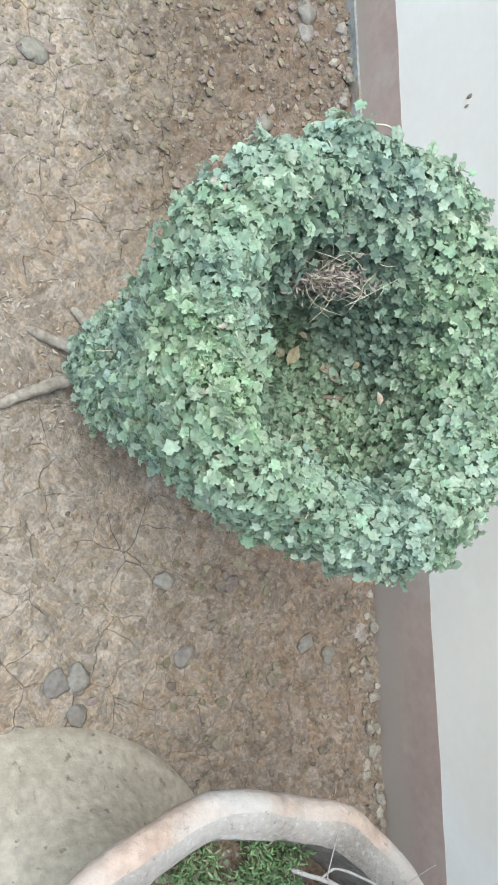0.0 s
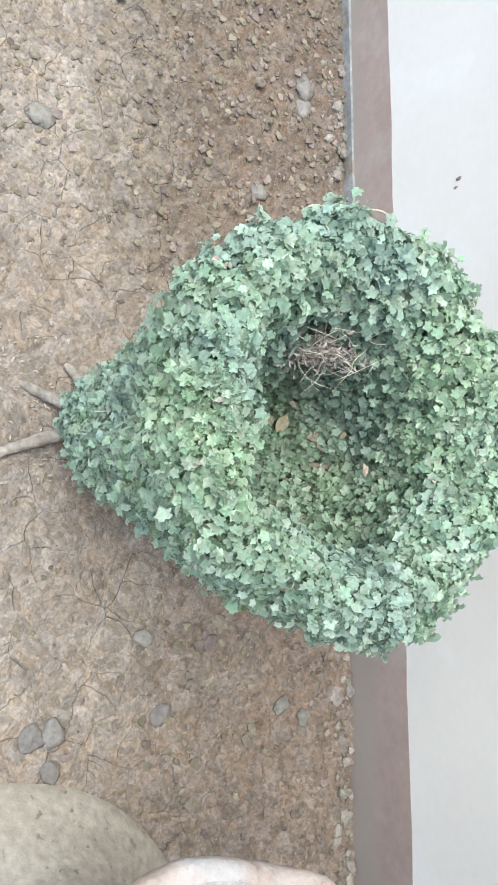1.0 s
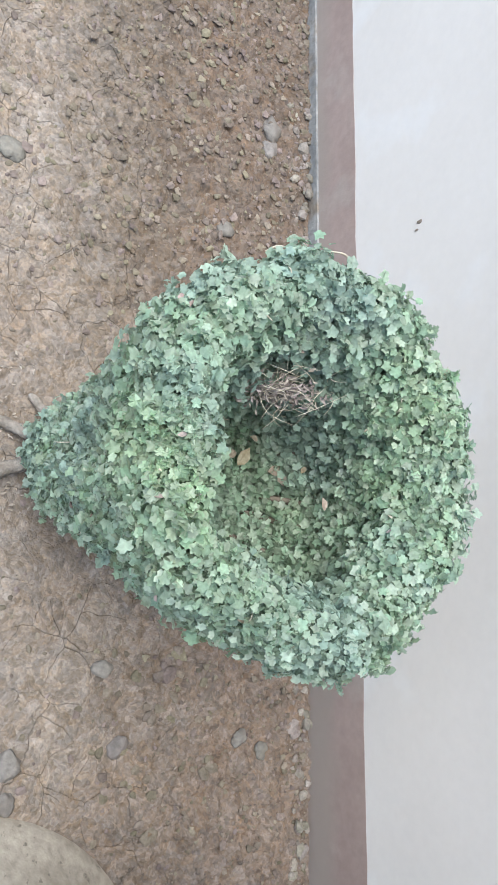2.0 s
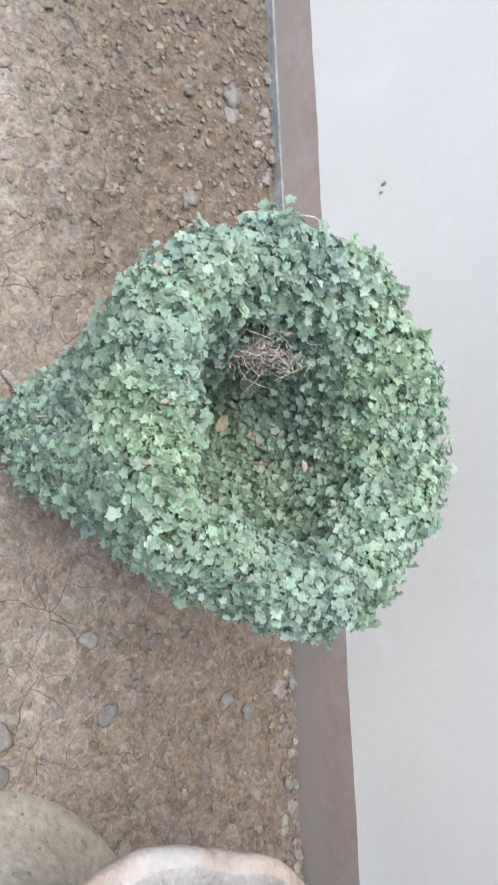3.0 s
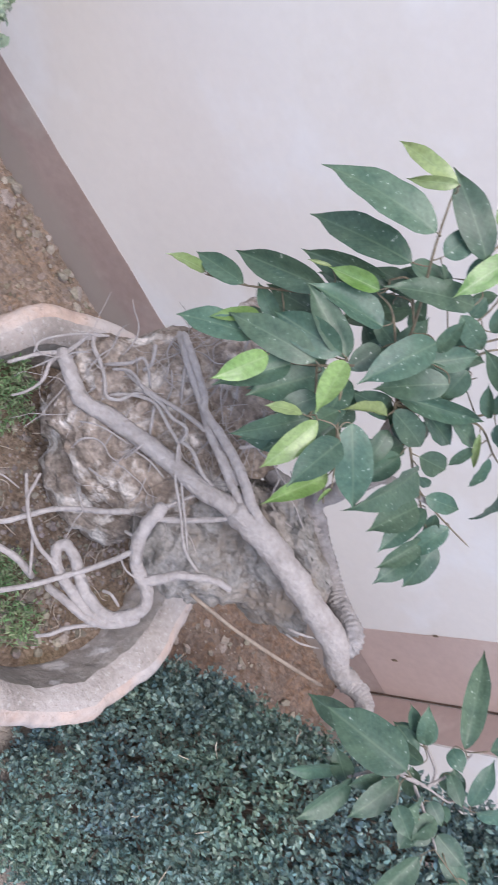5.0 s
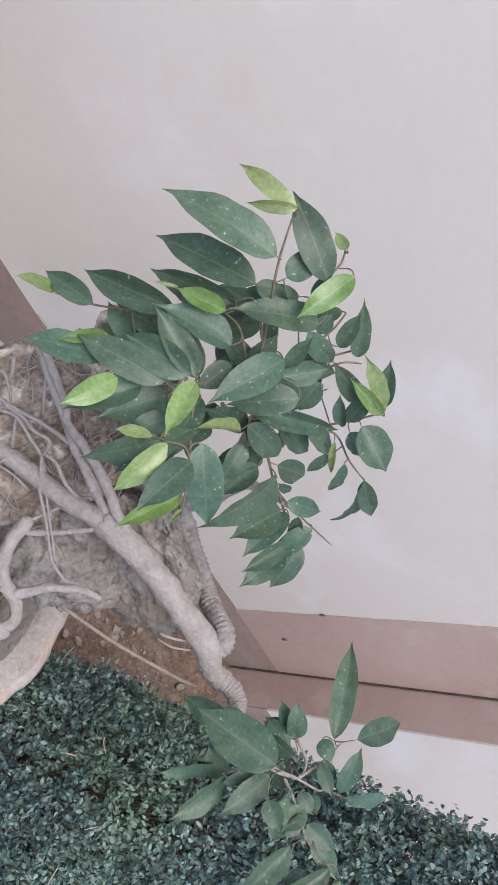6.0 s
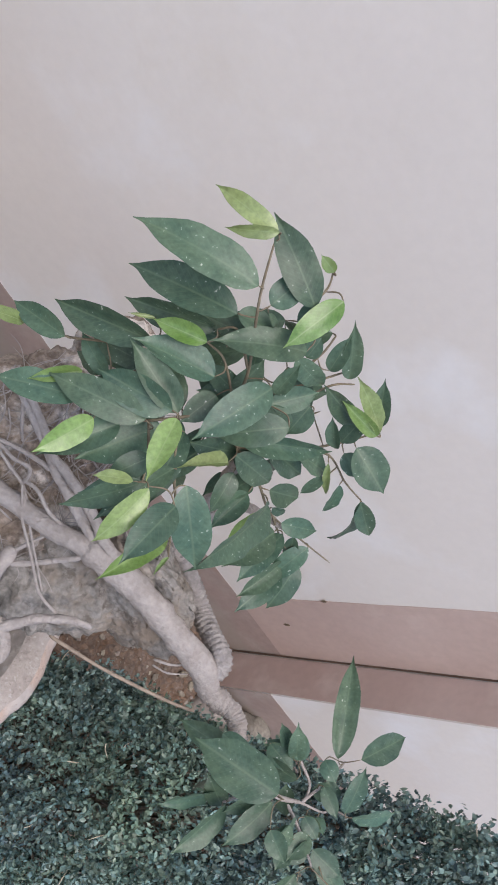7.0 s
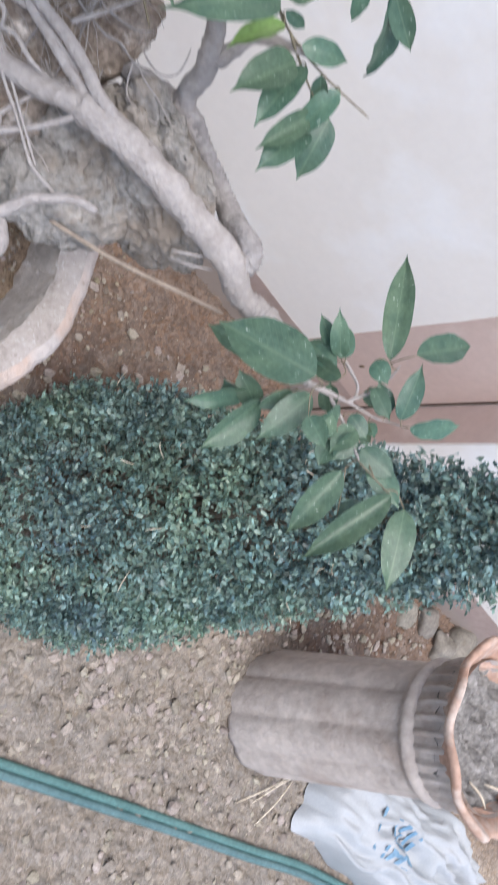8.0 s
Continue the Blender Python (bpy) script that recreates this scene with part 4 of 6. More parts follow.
def weed_clump(x, y, r, count, seed):
    rnd = np.random.RandomState(seed)
    thing = tagged(empty("weed", (x, y, 0.538)), "small bright green creeping weed in the bowl's soil", "weed", "weeds in the bowl")
    a, d = rnd.rand(count) * 6.28, 1.25 * r * np.sqrt(rnd.rand(count))
    d = d * (0.62 + 0.38 * np.sin(3 * a + seed) * np.sin(5 * a + 2 * seed) + 0.25 * rnd.rand(count))
    p = np.stack([x + d * np.cos(a), y + d * np.sin(a), 0.546 + 0.026 * rnd.rand(count)], -1)
    n = np.tile(np.array([[-0.1, -0.3, 0.95]]), (count, 1))
    tv, tf = np.array(OVAL[0]), OVAL[1]
    ax, al, out = leaf_frames(p, n, rnd, 0.95, -0.5)
    s = 0.0052 + 0.0046 * rnd.rand(count)
    v = (p[:, None] + s[:, None, None] * (0.5 * tv[None, :, 0:1] * ax[:, None] + tv[None, :, 1:2] * al[:, None] + tv[None, :, 2:3] * out[:, None])).reshape(-1, 3)
    f = [tuple(int(i * len(tv) + j) for j in t) for i in range(count) for t in tf]
    ob = tagged(new("foliage", mesh_data("foliage", v, f, WEED, False)), kind="stuff")
    under(ob, thing)
    pieces = [tube([(p[i][0], p[i][1], 0.518), (p[i][0] + 0.003, p[i][1], 0.542), tuple(p[i])], 0.0008, 0.0005, 4, 4) for i in range(0, count, 6)]
    under(tagged(solid("stem_tangle", *joined(pieces), WEED), kind="stuff"), thing)


for wx, wy, wr, wc, ws in ((0.485, 0.872, 0.05, 330, 1), (0.510, 0.777, 0.045, 170, 2), (0.460, 0.767, 0.035, 110, 3), (0.675, 0.719, 0.034, 120, 4), (0.730, 0.692, 0.034, 110, 5), (0.640, 0.677, 0.022, 50, 6)):
    weed_clump(wx, wy, wr, int(wc * 3.4), ws)


def loose_stone(x, y, z, size, seed, label, flat=0.65, mat=STONE, stretch=1.2, turn=0.0, group="loose stones"):
    ob = part("stone", boulder(size, seed, 3, 0.42, (stretch, 1.0, flat), 1.0), mat)
    ob.matrix_basis = pose(x, y, z + size * flat * (0.2 if z < 0.1 else 0.5), 0, 0, turn)
    return tagged(ob, label, "stone", group)


loose_stone(0.575, 0.686, 0.531, 0.037, 3, "smooth round pale grey cobble on the bowl's soil", 0.8, COBBLE, stretch=1.05, turn=60, group="stones in the bowl")
loose_stone(0.617, 0.667, 0.533, 0.016, 4, "small pale stone on the bowl's soil", 0.7, COBBLE, group="stones in the bowl")
loose_stone(0.590, 0.649, 0.533, 0.012, 5, "small pale stone on the bowl's soil", 0.7, group="stones in the bowl")
loose_stone(0.615, 0.612, 0.533, 0.014, 6, "small pale stone on the bowl's soil", 0.7, group="stones in the bowl")
loose_stone(0.545, 0.712, 0.533, 0.014, 8, "small pale stone on the bowl's soil", 0.7, COBBLE, group="stones in the bowl")


# ---- the ficus growing over its rock ----
ROCK_U, ROCK_V, ROCK_IN = Vector((0.325, 0.62, 0.72)), Vector((0.87, -0.48, -0.03)), Vector((0.37, 0.561, -0.741))
ROCK_FACE = Vector((0.572, 0.884, 0.811))


def crag(face, inward, size, seed, box, detail=6):
    """A blocky, pitted lump whose face lies at the given place, across the rock's two face directions."""
    bm = bmesh.new()
    bmesh.ops.create_icosphere(bm, subdivisions=detail, radius=1.0)
    off = Vector((seed * 3.7, seed * 1.9, seed * 5.3))
    middle = face + ROCK_IN * inward
    for v in bm.verts:
        d = Vector([math.copysign(abs(c) ** box, c) for c in v.co])
        p = Vector((d.x * size[0], d.y * size[1], d.z * size[2]))
        q = p * 11.0 + off
        bulge = 0.020 * noise.fractal(q, 0.9, 2.1, 3) + 0.014 * (0.4 - abs(noise.noise(q * 2.6))) + 0.005 * noise.noise(q * 5.5) - 0.012 * max(0.0, noise.noise(q * 4.1 + off) - 0.2) + 0.0032 * noise.noise(q * 14.0)
        p = p + v.co * bulge
        v.co = middle + ROCK_U * p.x + ROCK_V * p.y + ROCK_IN * p.z
    return bm


def bonsai_rock():
    bm = crag(ROCK_FACE, 0.076, (0.138, 0.106, 0.050), 7, 0.72)
    for extra in (crag(Vector((0.60, 0.86, 0.70)), 0.10, (0.10, 0.11, 0.06), 9, 0.85, 5), crag(ROCK_FACE + 0.132 * ROCK_U - 0.052 * ROCK_V + 0.034 * ROCK_IN, 0.055, (0.054, 0.066, 0.042), 5, 0.8, 5)):
        me = bpy.data.meshes.new("rock_lump")
        extra.to_mesh(me)
        extra.free()
        bm.from_mesh(me)
        bpy.data.meshes.remove(me)
    # the foot of the rock stays inside the bowl
    for v in bm.verts:
        d = math.hypot(v.co.x - BOWL[0], v.co.y - BOWL[1])
        s = min(1.0, (0.185 + 0.9 * max(0.0, v.co.z - 0.60)) / max(d, 0.001))
        v.co.x, v.co.y = BOWL[0] + (v.co.x - BOWL[0]) * s, BOWL[1] + (v.co.y - BOWL[1]) * s
    lobe = boulder(1.0, 12, 6, 0.22, (0.100, 0.038, 0.090), 1.6)
    lobe.transform(pose(0.800, 0.897, 0.800, 9.4, 41.6, -9.5))
    ridge = crag(Vector((0.722, 0.836, 0.812)), 0.085, (0.085, 0.070, 0.046), 4, 0.75, 6)
    me = bpy.data.meshes.new("rock_lump")
    ridge.to_mesh(me)
    ridge.free()
    lobe.from_mesh(me)
    bpy.data.meshes.remove(me)
    for lump, deep in ((lobe, 0.011), (bm, 0.007)):
        lump.normal_update()
        shift = [v.normal * (deep * (0.32 - abs(noise.noise(v.co * 30))) + 0.55 * deep * (0.3 - abs(noise.noise(v.co * 72 + Vector((5, 1, 2))))) + 0.25 * deep * noise.noise(v.co * 170)) for v in lump.verts]
        for v, d in zip(lump.verts, shift):
            v.co += d
    tagged(part("rock", lobe, SLATE), "smoother bluish grey rock wedged against the bonsai's rock", "rock")
    tagged(part("rock", bm, ROCK), "rough pitted brown rock with chalky patches, standing in the bowl", "rock")


bonsai_rock()
ficus = tagged(empty("ficus", (0.66, 0.86, 0.55)), "small ficus with bare grey roots gripping a rock, glossy leaves", "bonsai tree")


TWIG_POINTS = []


def root(name, points, r0, r1, mat=BARK, lump=0.24, rings=0.0, sides=11):
    if name in ("twig", "branch"):
        TWIG_POINTS.extend(smooth_line(points, 6 * len(points)))
    ob = solid(name, *tube(points, r0, r1, sides, max(16, 11 * len(points)), lump, len(points) + int(r0 * 9000), rings), mat)
    return under(ob, ficus)


LEAF_OUTLINE = ((0.0, 0.02), (0.02, 0.12), (0.06, 0.25), (0.13, 0.38), (0.22, 0.46), (0.32, 0.495), (0.43, 0.5), (0.54, 0.48), (0.64, 0.43), (0.73, 0.345), (0.80, 0.25), (0.86, 0.15), (0.91, 0.072), (0.955, 0.034), (1.0, 0.006))


def leaf_blade(mat, curl, fold, twist):
    """A pointed oval blade one long and one wide, folded along the midrib and arched along its length."""
    verts, faces = [], []
    for t, w in LEAF_OUTLINE:
        for s in (-1.0, -0.5, 0.0, 0.5, 1.0):
            x = s * w
            z = fold * abs(x) * 0.45 - 0.25 * x * x + 0.55 * curl * t * (1 - t) + twist * x * (t - 0.4) + 0.018 * math.sin(t * 19 + s * 3) * abs(s)
            verts.append((x, t, z))
    for i in range(len(LEAF_OUTLINE) - 1):
        for k in range(4):
            a = i * 5 + k
            faces.append((a, a + 1, a + 6, a + 5))
    return mesh_data("leaf", verts, faces, mat)


BLADES = {m: [leaf_blade(m, c, f, t) for c, f, t in ((0.42, 0.6, 0.1), (0.22, 0.9, -0.3), (0.60, 0.45, 0.35), (0.10, 0.7, -0.15), (0.75, 0.5, -0.2))] for m in (OLD, YOUNG)}
leaf_rnd = random.Random(5)


def stalk(base, back):
    """The thin stalk that ties a leaf to the nearest twig."""
    limbs = np.array(TWIG_POINTS)
    near = limbs[np.argmin(np.linalg.norm(limbs - np.array(base), axis=1))]
    gap = float(np.linalg.norm(near - np.array(base)))
    if gap < 0.003:
        return None
    mid = 0.5 * near + 0.5 * np.array(base) + (min(0.25 * gap, 0.008) if gap < 0.04 else 0.0) * np.array(back)
    line = [tuple(near), tuple(mid), tuple(base)]
    TWIG_POINTS.extend(smooth_line(line, 7)[1:-1])
    return solid("stalk", *tube(line, 0.0007 + min(gap, 0.1) * 0.004, 0.0007, 5, 9), TWIG)


def leaf(base, tip, width, mat):
    """One ficus leaf with its stalk end at base, facing up and outwards."""
    a, b = Vector(base), Vector(tip)
    y = b - a
    length = y.length
    y = y / length
    out = Vector((-0.45, -0.62, 0.65)) + 0.45 * Vector((leaf_rnd.uniform(-1, 1), leaf_rnd.uniform(-1, 1), leaf_rnd.uniform(-1, 1)))
    z = (out - y * out.dot(y)).normalized()
    x = y.cross(z)
    stem = stalk(base, -y)
    ob = new("leaf", leaf_rnd.choice(BLADES[mat]))
    w = width * (1.0 if mat is OLD else 0.9)
    ob.matrix_basis = Matrix([[x[i] * w, y[i] * length, z[i] * length * 0.8, a[i]] for i in range(3)] + [[0, 0, 0, 1]])
    under(ob, ficus)
    if stem:
        stem.parent = ob
        stem.matrix_parent_inverse = ob.matrix_basis.inverted()
    return ob


# roots over the rock, the leaning trunk and its branches
root("root", [(0.459, 0.874, 0.711), (0.496, 0.858, 0.722), (0.518, 0.849, 0.731), (0.555, 0.857, 0.752), (0.606, 0.858, 0.789), (0.657, 0.855, 0.825), (0.689, 0.858, 0.850), (0.735, 0.860, 0.868)], 0.0088, 0.0128)
root("trunk", [(0.685, 0.858, 0.849), (0.738, 0.860, 0.870), (0.795, 0.857, 0.880), (0.842, 0.850, 0.890), (0.884, 0.846, 0.896), (0.908, 0.842, 0.888)], 0.0158, 0.0168, lump=0.2, sides=16)
root("branch", [(0.898, 0.845, 0.893), (0.924, 0.842, 0.880), (0.946, 0.841, 0.884), (0.962, 0.838, 0.896), (0.974, 0.828, 0.903), (0.980, 0.812, 0.908)], 0.0150, 0.0105, lump=0.3, rings=0.07, sides=14)
root("branch", [(0.700, 0.945, 0.830), (0.768, 0.945, 0.864), (0.805, 0.938, 0.861), (0.838, 0.929, 0.858), (0.862, 0.920, 0.859), (0.876, 0.905, 0.868), (0.886, 0.885, 0.889), (0.895, 0.868, 0.905), (0.901, 0.856, 0.901), (0.886, 0.847, 0.896)], 0.0115, 0.0130, RINGED, 0.14, 0.09, 14)
root("root", [(0.650, 0.823, 0.793), (0.664, 0.790, 0.772), (0.693, 0.771, 0.755), (0.724, 0.760, 0.759), (0.740, 0.745, 0.755), (0.735, 0.722, 0.733), (0.716, 0.716, 0.718), (0.688, 0.724, 0.706), (0.662, 0.740, 0.699), (0.644, 0.745, 0.692), (0.641, 0.735, 0.686), (0.653, 0.724, 0.687), (0.677, 0.715, 0.696), (0.710, 0.708, 0.710), (0.735, 0.716, 0.730), (0.747, 0.735, 0.752)], 0.0082, 0.0062)
root("root", [(0.500, 0.941, 0.828), (0.531, 0.924, 0.834), (0.567, 0.913, 0.835), (0.584, 0.906, 0.837), (0.608, 0.893, 0.841), (0.632, 0.881, 0.851), (0.667, 0.870, 0.855), (0.700, 0.864, 0.862), (0.735, 0.861, 0.870)], 0.0041, 0.0056)
root("root", [(0.502, 0.942, 0.833), (0.533, 0.927, 0.841), (0.568, 0.915, 0.841), (0.586, 0.904, 0.840), (0.613, 0.897, 0.851), (0.640, 0.886, 0.864), (0.664, 0.878, 0.868), (0.691, 0.868, 0.870), (0.722, 0.862, 0.873), (0.755, 0.859, 0.876)], 0.0044, 0.0072)
root("root", [(0.610, 0.897, 0.840), (0.633, 0.883, 0.853), (0.669, 0.875, 0.859)], 0.0028, 0.0031)
root("root", [(0.463, 0.906, 0.740), (0.474, 0.893, 0.742), (0.488, 0.885, 0.749), (0.505, 0.875, 0.754), (0.522, 0.861, 0.758), (0.532, 0.865, 0.768), (0.535, 0.878, 0.781), (0.545, 0.889, 0.791)], 0.0029, 0.0019)
root("root", [(0.466, 0.876, 0.717), (0.464, 0.888, 0.730), (0.463, 0.900, 0.738), (0.474, 0.912, 0.752)], 0.0029, 0.0016)
root("root", [(0.441, 0.826, 0.679), (0.444, 0.835, 0.690), (0.452, 0.855, 0.702), (0.464, 0.872, 0.714)], 0.0020, 0.0029)
root("root", [(0.468, 0.875, 0.717), (0.465, 0.857, 0.707), (0.476, 0.836, 0.703), (0.476, 0.816, 0.693), (0.473, 0.807, 0.676)], 0.0026, 0.0013)
root("root", [(0.447, 0.849, 0.699), (0.440, 0.862, 0.705), (0.447, 0.880, 0.722), (0.458, 0.896, 0.738), (0.470, 0.906, 0.746)], 0.0013, 0.0013)
root("root", [(0.524, 0.865, 0.756), (0.533, 0.875, 0.776), (0.545, 0.881, 0.792), (0.556, 0.882, 0.800), (0.581, 0.875, 0.807), (0.604, 0.871, 0.809), (0.631, 0.856, 0.807)], 0.0022, 0.0019)
root("root", [(0.511, 0.894, 0.767), (0.528, 0.887, 0.786), (0.546, 0.887, 0.799), (0.569, 0.891, 0.816), (0.591, 0.893, 0.830), (0.604, 0.892, 0.838)], 0.0025, 0.0028)
root("root", [(0.504, 0.888, 0.756), (0.513, 0.890, 0.781), (0.538, 0.884, 0.793), (0.558, 0.884, 0.806), (0.574, 0.881, 0.813), (0.589, 0.883, 0.822), (0.597, 0.878, 0.821), (0.603, 0.873, 0.809)], 0.0019, 0.0022)
root("root", [(0.496, 0.887, 0.748), (0.505, 0.896, 0.779), (0.507, 0.906, 0.793), (0.524, 0.898, 0.797), (0.539, 0.893, 0.792)], 0.0022, 0.0016)
root("root", [(0.500, 0.921, 0.806), (0.515, 0.907, 0.801), (0.520, 0.901, 0.787)], 0.0025, 0.0022)
root("root", [(0.535, 0.925, 0.827), (0.556, 0.906, 0.822), (0.570, 0.903, 0.812)], 0.0022, 0.0016)
root("root", [(0.556, 0.885, 0.793), (0.571, 0.868, 0.791), (0.582, 0.864, 0.783)], 0.0019, 0.0016)
root("root", [(0.600, 0.876, 0.809), (0.614, 0.872, 0.824), (0.636, 0.862, 0.831), (0.656, 0.861, 0.835), (0.670, 0.858, 0.843)], 0.0022, 0.0025)
root("root", [(0.601, 0.870, 0.813), (0.619, 0.854, 0.809), (0.633, 0.843, 0.807), (0.665, 0.825, 0.807), (0.695, 0.806, 0.806), (0.710, 0.802, 0.805), (0.739, 0.801, 0.806)], 0.0019, 0.0016)
root("root", [(0.604, 0.868, 0.811), (0.646, 0.841, 0.810), (0.681, 0.818, 0.810), (0.706, 0.808, 0.802)], 0.0013, 0.0013)
root("root", [(0.588, 0.843, 0.771), (0.604, 0.844, 0.783), (0.631, 0.845, 0.788)], 0.0013, 0.0010)
root("root", [(0.584, 0.811, 0.720), (0.593, 0.808, 0.733), (0.604, 0.814, 0.734)], 0.0013, 0.0010)
root("root", [(0.584, 0.851, 0.784), (0.587, 0.839, 0.773), (0.592, 0.835, 0.757)], 0.0016, 0.0013)
root("root", [(0.534, 0.833, 0.724), (0.542, 0.836, 0.743), (0.557, 0.841, 0.753), (0.579, 0.845, 0.764)], 0.0010, 0.0010)
root("root", [(0.532, 0.915, 0.814), (0.547, 0.901, 0.816), (0.559, 0.894, 0.804)], 0.0009, 0.0009)
root("root", [(0.555, 0.962, 0.859), (0.568, 0.941, 0.855), (0.582, 0.928, 0.849), (0.612, 0.912, 0.845)], 0.0009, 0.0009)
root("root", [(0.551, 0.698, 0.625), (0.563, 0.697, 0.641), (0.582, 0.717, 0.658), (0.593, 0.741, 0.675), (0.602, 0.760, 0.689), (0.615, 0.775, 0.705), (0.630, 0.788, 0.734), (0.642, 0.801, 0.760)], 0.0030, 0.0036)
root("root", [(0.561, 0.776, 0.686), (0.566, 0.761, 0.685), (0.574, 0.749, 0.678), (0.591, 0.737, 0.677), (0.610, 0.728, 0.677), (0.628, 0.722, 0.681), (0.645, 0.721, 0.687), (0.662, 0.719, 0.695)], 0.0017, 0.0030)
root("root", [(0.554, 0.768, 0.672), (0.563, 0.757, 0.677), (0.575, 0.749, 0.674)], 0.0016, 0.0020)
root("root", [(0.609, 0.731, 0.674), (0.623, 0.719, 0.673), (0.635, 0.707, 0.673), (0.652, 0.698, 0.663)], 0.0017, 0.0017)
root("root", [(0.583, 0.698, 0.622), (0.603, 0.699, 0.643), (0.627, 0.704, 0.654), (0.659, 0.705, 0.655)], 0.0043, 0.0046)
root("root", [(0.635, 0.659, 0.656), (0.650, 0.684, 0.678), (0.664, 0.713, 0.696), (0.676, 0.746, 0.723), (0.678, 0.775, 0.762)], 0.0030, 0.0033)
root("root", [(0.658, 0.808, 0.782), (0.669, 0.817, 0.798), (0.681, 0.830, 0.815), (0.693, 0.847, 0.846), (0.693, 0.859, 0.863)], 0.0035, 0.0029)
root("root", [(0.657, 0.805, 0.779), (0.653, 0.817, 0.789), (0.656, 0.835, 0.805), (0.662, 0.856, 0.819)], 0.0032, 0.0019)
root("root", [(0.669, 0.705, 0.671), (0.688, 0.701, 0.696), (0.714, 0.701, 0.711), (0.731, 0.707, 0.724), (0.743, 0.722, 0.742)], 0.0050, 0.0046)
root("root", [(0.704, 0.658, 0.670), (0.707, 0.666, 0.690), (0.714, 0.684, 0.700), (0.732, 0.709, 0.721), (0.745, 0.724, 0.738)], 0.0023, 0.0030)
root("root", [(0.713, 0.759, 0.755), (0.719, 0.771, 0.769), (0.724, 0.784, 0.792), (0.735, 0.794, 0.807), (0.750, 0.804, 0.822), (0.773, 0.813, 0.824)], 0.0068, 0.0039)
root("root", [(0.675, 0.767, 0.742), (0.693, 0.758, 0.750), (0.707, 0.760, 0.759), (0.714, 0.769, 0.770)], 0.0013, 0.0013)
root("root", [(0.706, 0.736, 0.716), (0.710, 0.735, 0.730), (0.727, 0.733, 0.732)], 0.0020, 0.0017)
root("root", [(0.660, 0.788, 0.746), (0.665, 0.785, 0.761), (0.670, 0.788, 0.768)], 0.0023, 0.0016)
root("root", [(0.537, 0.739, 0.628), (0.534, 0.745, 0.646), (0.543, 0.752, 0.653), (0.569, 0.760, 0.651)], 0.0013, 0.0010)
root("root", [(0.844, 0.825, 0.860), (0.856, 0.828, 0.877), (0.877, 0.843, 0.879)], 0.0017, 0.0013)
root("root", [(0.848, 0.820, 0.859), (0.861, 0.820, 0.873), (0.886, 0.836, 0.878)], 0.0013, 0.0010)
root("stick", [(0.750, 0.782, 0.797), (0.814, 0.787, 0.829), (0.882, 0.798, 0.868), (0.923, 0.811, 0.878)], 0.0024, 0.0019, STEM)
root("root", [(0.634, 0.897, 0.866), (0.651, 0.931, 0.897), (0.664, 0.969, 0.928)], 0.0025, 0.0015)
# crown stem and twigs
root("branch", [(0.800, 0.938, 0.861), (0.768, 0.944, 0.864), (0.752, 0.949, 0.884), (0.742, 0.947, 0.916), (0.721, 0.943, 0.948), (0.708, 0.943, 0.966), (0.689, 0.943, 0.991), (0.667, 0.943, 1.022), (0.640, 0.946, 1.055)], 0.0138, 0.0062, lump=0.25)
root("branch", [(0.737, 0.945, 0.938), (0.736, 0.955, 0.960), (0.737, 0.962, 0.978), (0.750, 0.960, 1.004), (0.769, 0.955, 1.028)], 0.0085, 0.0032, lump=0.35)
root("branch", [(0.645, 0.949, 1.052), (0.618, 0.934, 1.070), (0.595, 0.938, 1.080), (0.573, 0.940, 1.090)], 0.0042, 0.0024, TWIG, lump=0.2)
root("twig", [(0.572, 0.925, 1.095), (0.544, 0.937, 1.122), (0.488, 0.934, 1.167), (0.467, 0.940, 1.182), (0.450, 0.972, 1.187)], 0.0017, 0.0009, TWIG, 0.1, 0, 6)
root("twig", [(0.572, 0.925, 1.095), (0.544, 0.883, 1.074), (0.519, 0.854, 1.054), (0.498, 0.839, 1.034)], 0.0017, 0.0009, TWIG, 0.1, 0, 6)
root("twig", [(0.572, 0.925, 1.095), (0.579, 0.956, 1.124), (0.570, 0.980, 1.162), (0.559, 0.991, 1.181)], 0.0017, 0.0009, TWIG, 0.1, 0, 6)
root("twig", [(0.583, 0.952, 1.118), (0.602, 0.992, 1.153), (0.610, 1.012, 1.172)], 0.0014, 0.0009, TWIG, 0.1, 0, 6)
root("twig", [(0.585, 0.944, 1.107), (0.608, 0.969, 1.122), (0.613, 0.993, 1.147), (0.627, 1.009, 1.159)], 0.0014, 0.0009, TWIG, 0.1, 0, 6)
root("twig", [(0.611, 0.916, 1.078), (0.620, 0.942, 1.089), (0.637, 0.987, 1.125)], 0.0014, 0.0009, TWIG, 0.1, 0, 6)
root("twig", [(0.611, 0.916, 1.078), (0.668, 0.970, 1.090), (0.687, 0.997, 1.119), (0.694, 1.016, 1.151)], 0.0017, 0.0009, TWIG, 0.1, 0, 6)
root("twig", [(0.611, 0.916, 1.078), (0.663, 0.961, 1.083), (0.693, 0.988, 1.103), (0.735, 0.990, 1.103), (0.763, 0.989, 1.110)], 0.0017, 0.0009, TWIG, 0.1, 0, 6)
root("twig", [(0.611, 0.916, 1.078), (0.670, 0.933, 1.058), (0.733, 0.948, 1.029), (0.794, 0.972, 1.014), (0.859, 0.986, 1.022)], 0.0017, 0.0009, TWIG, 0.1, 0, 6)
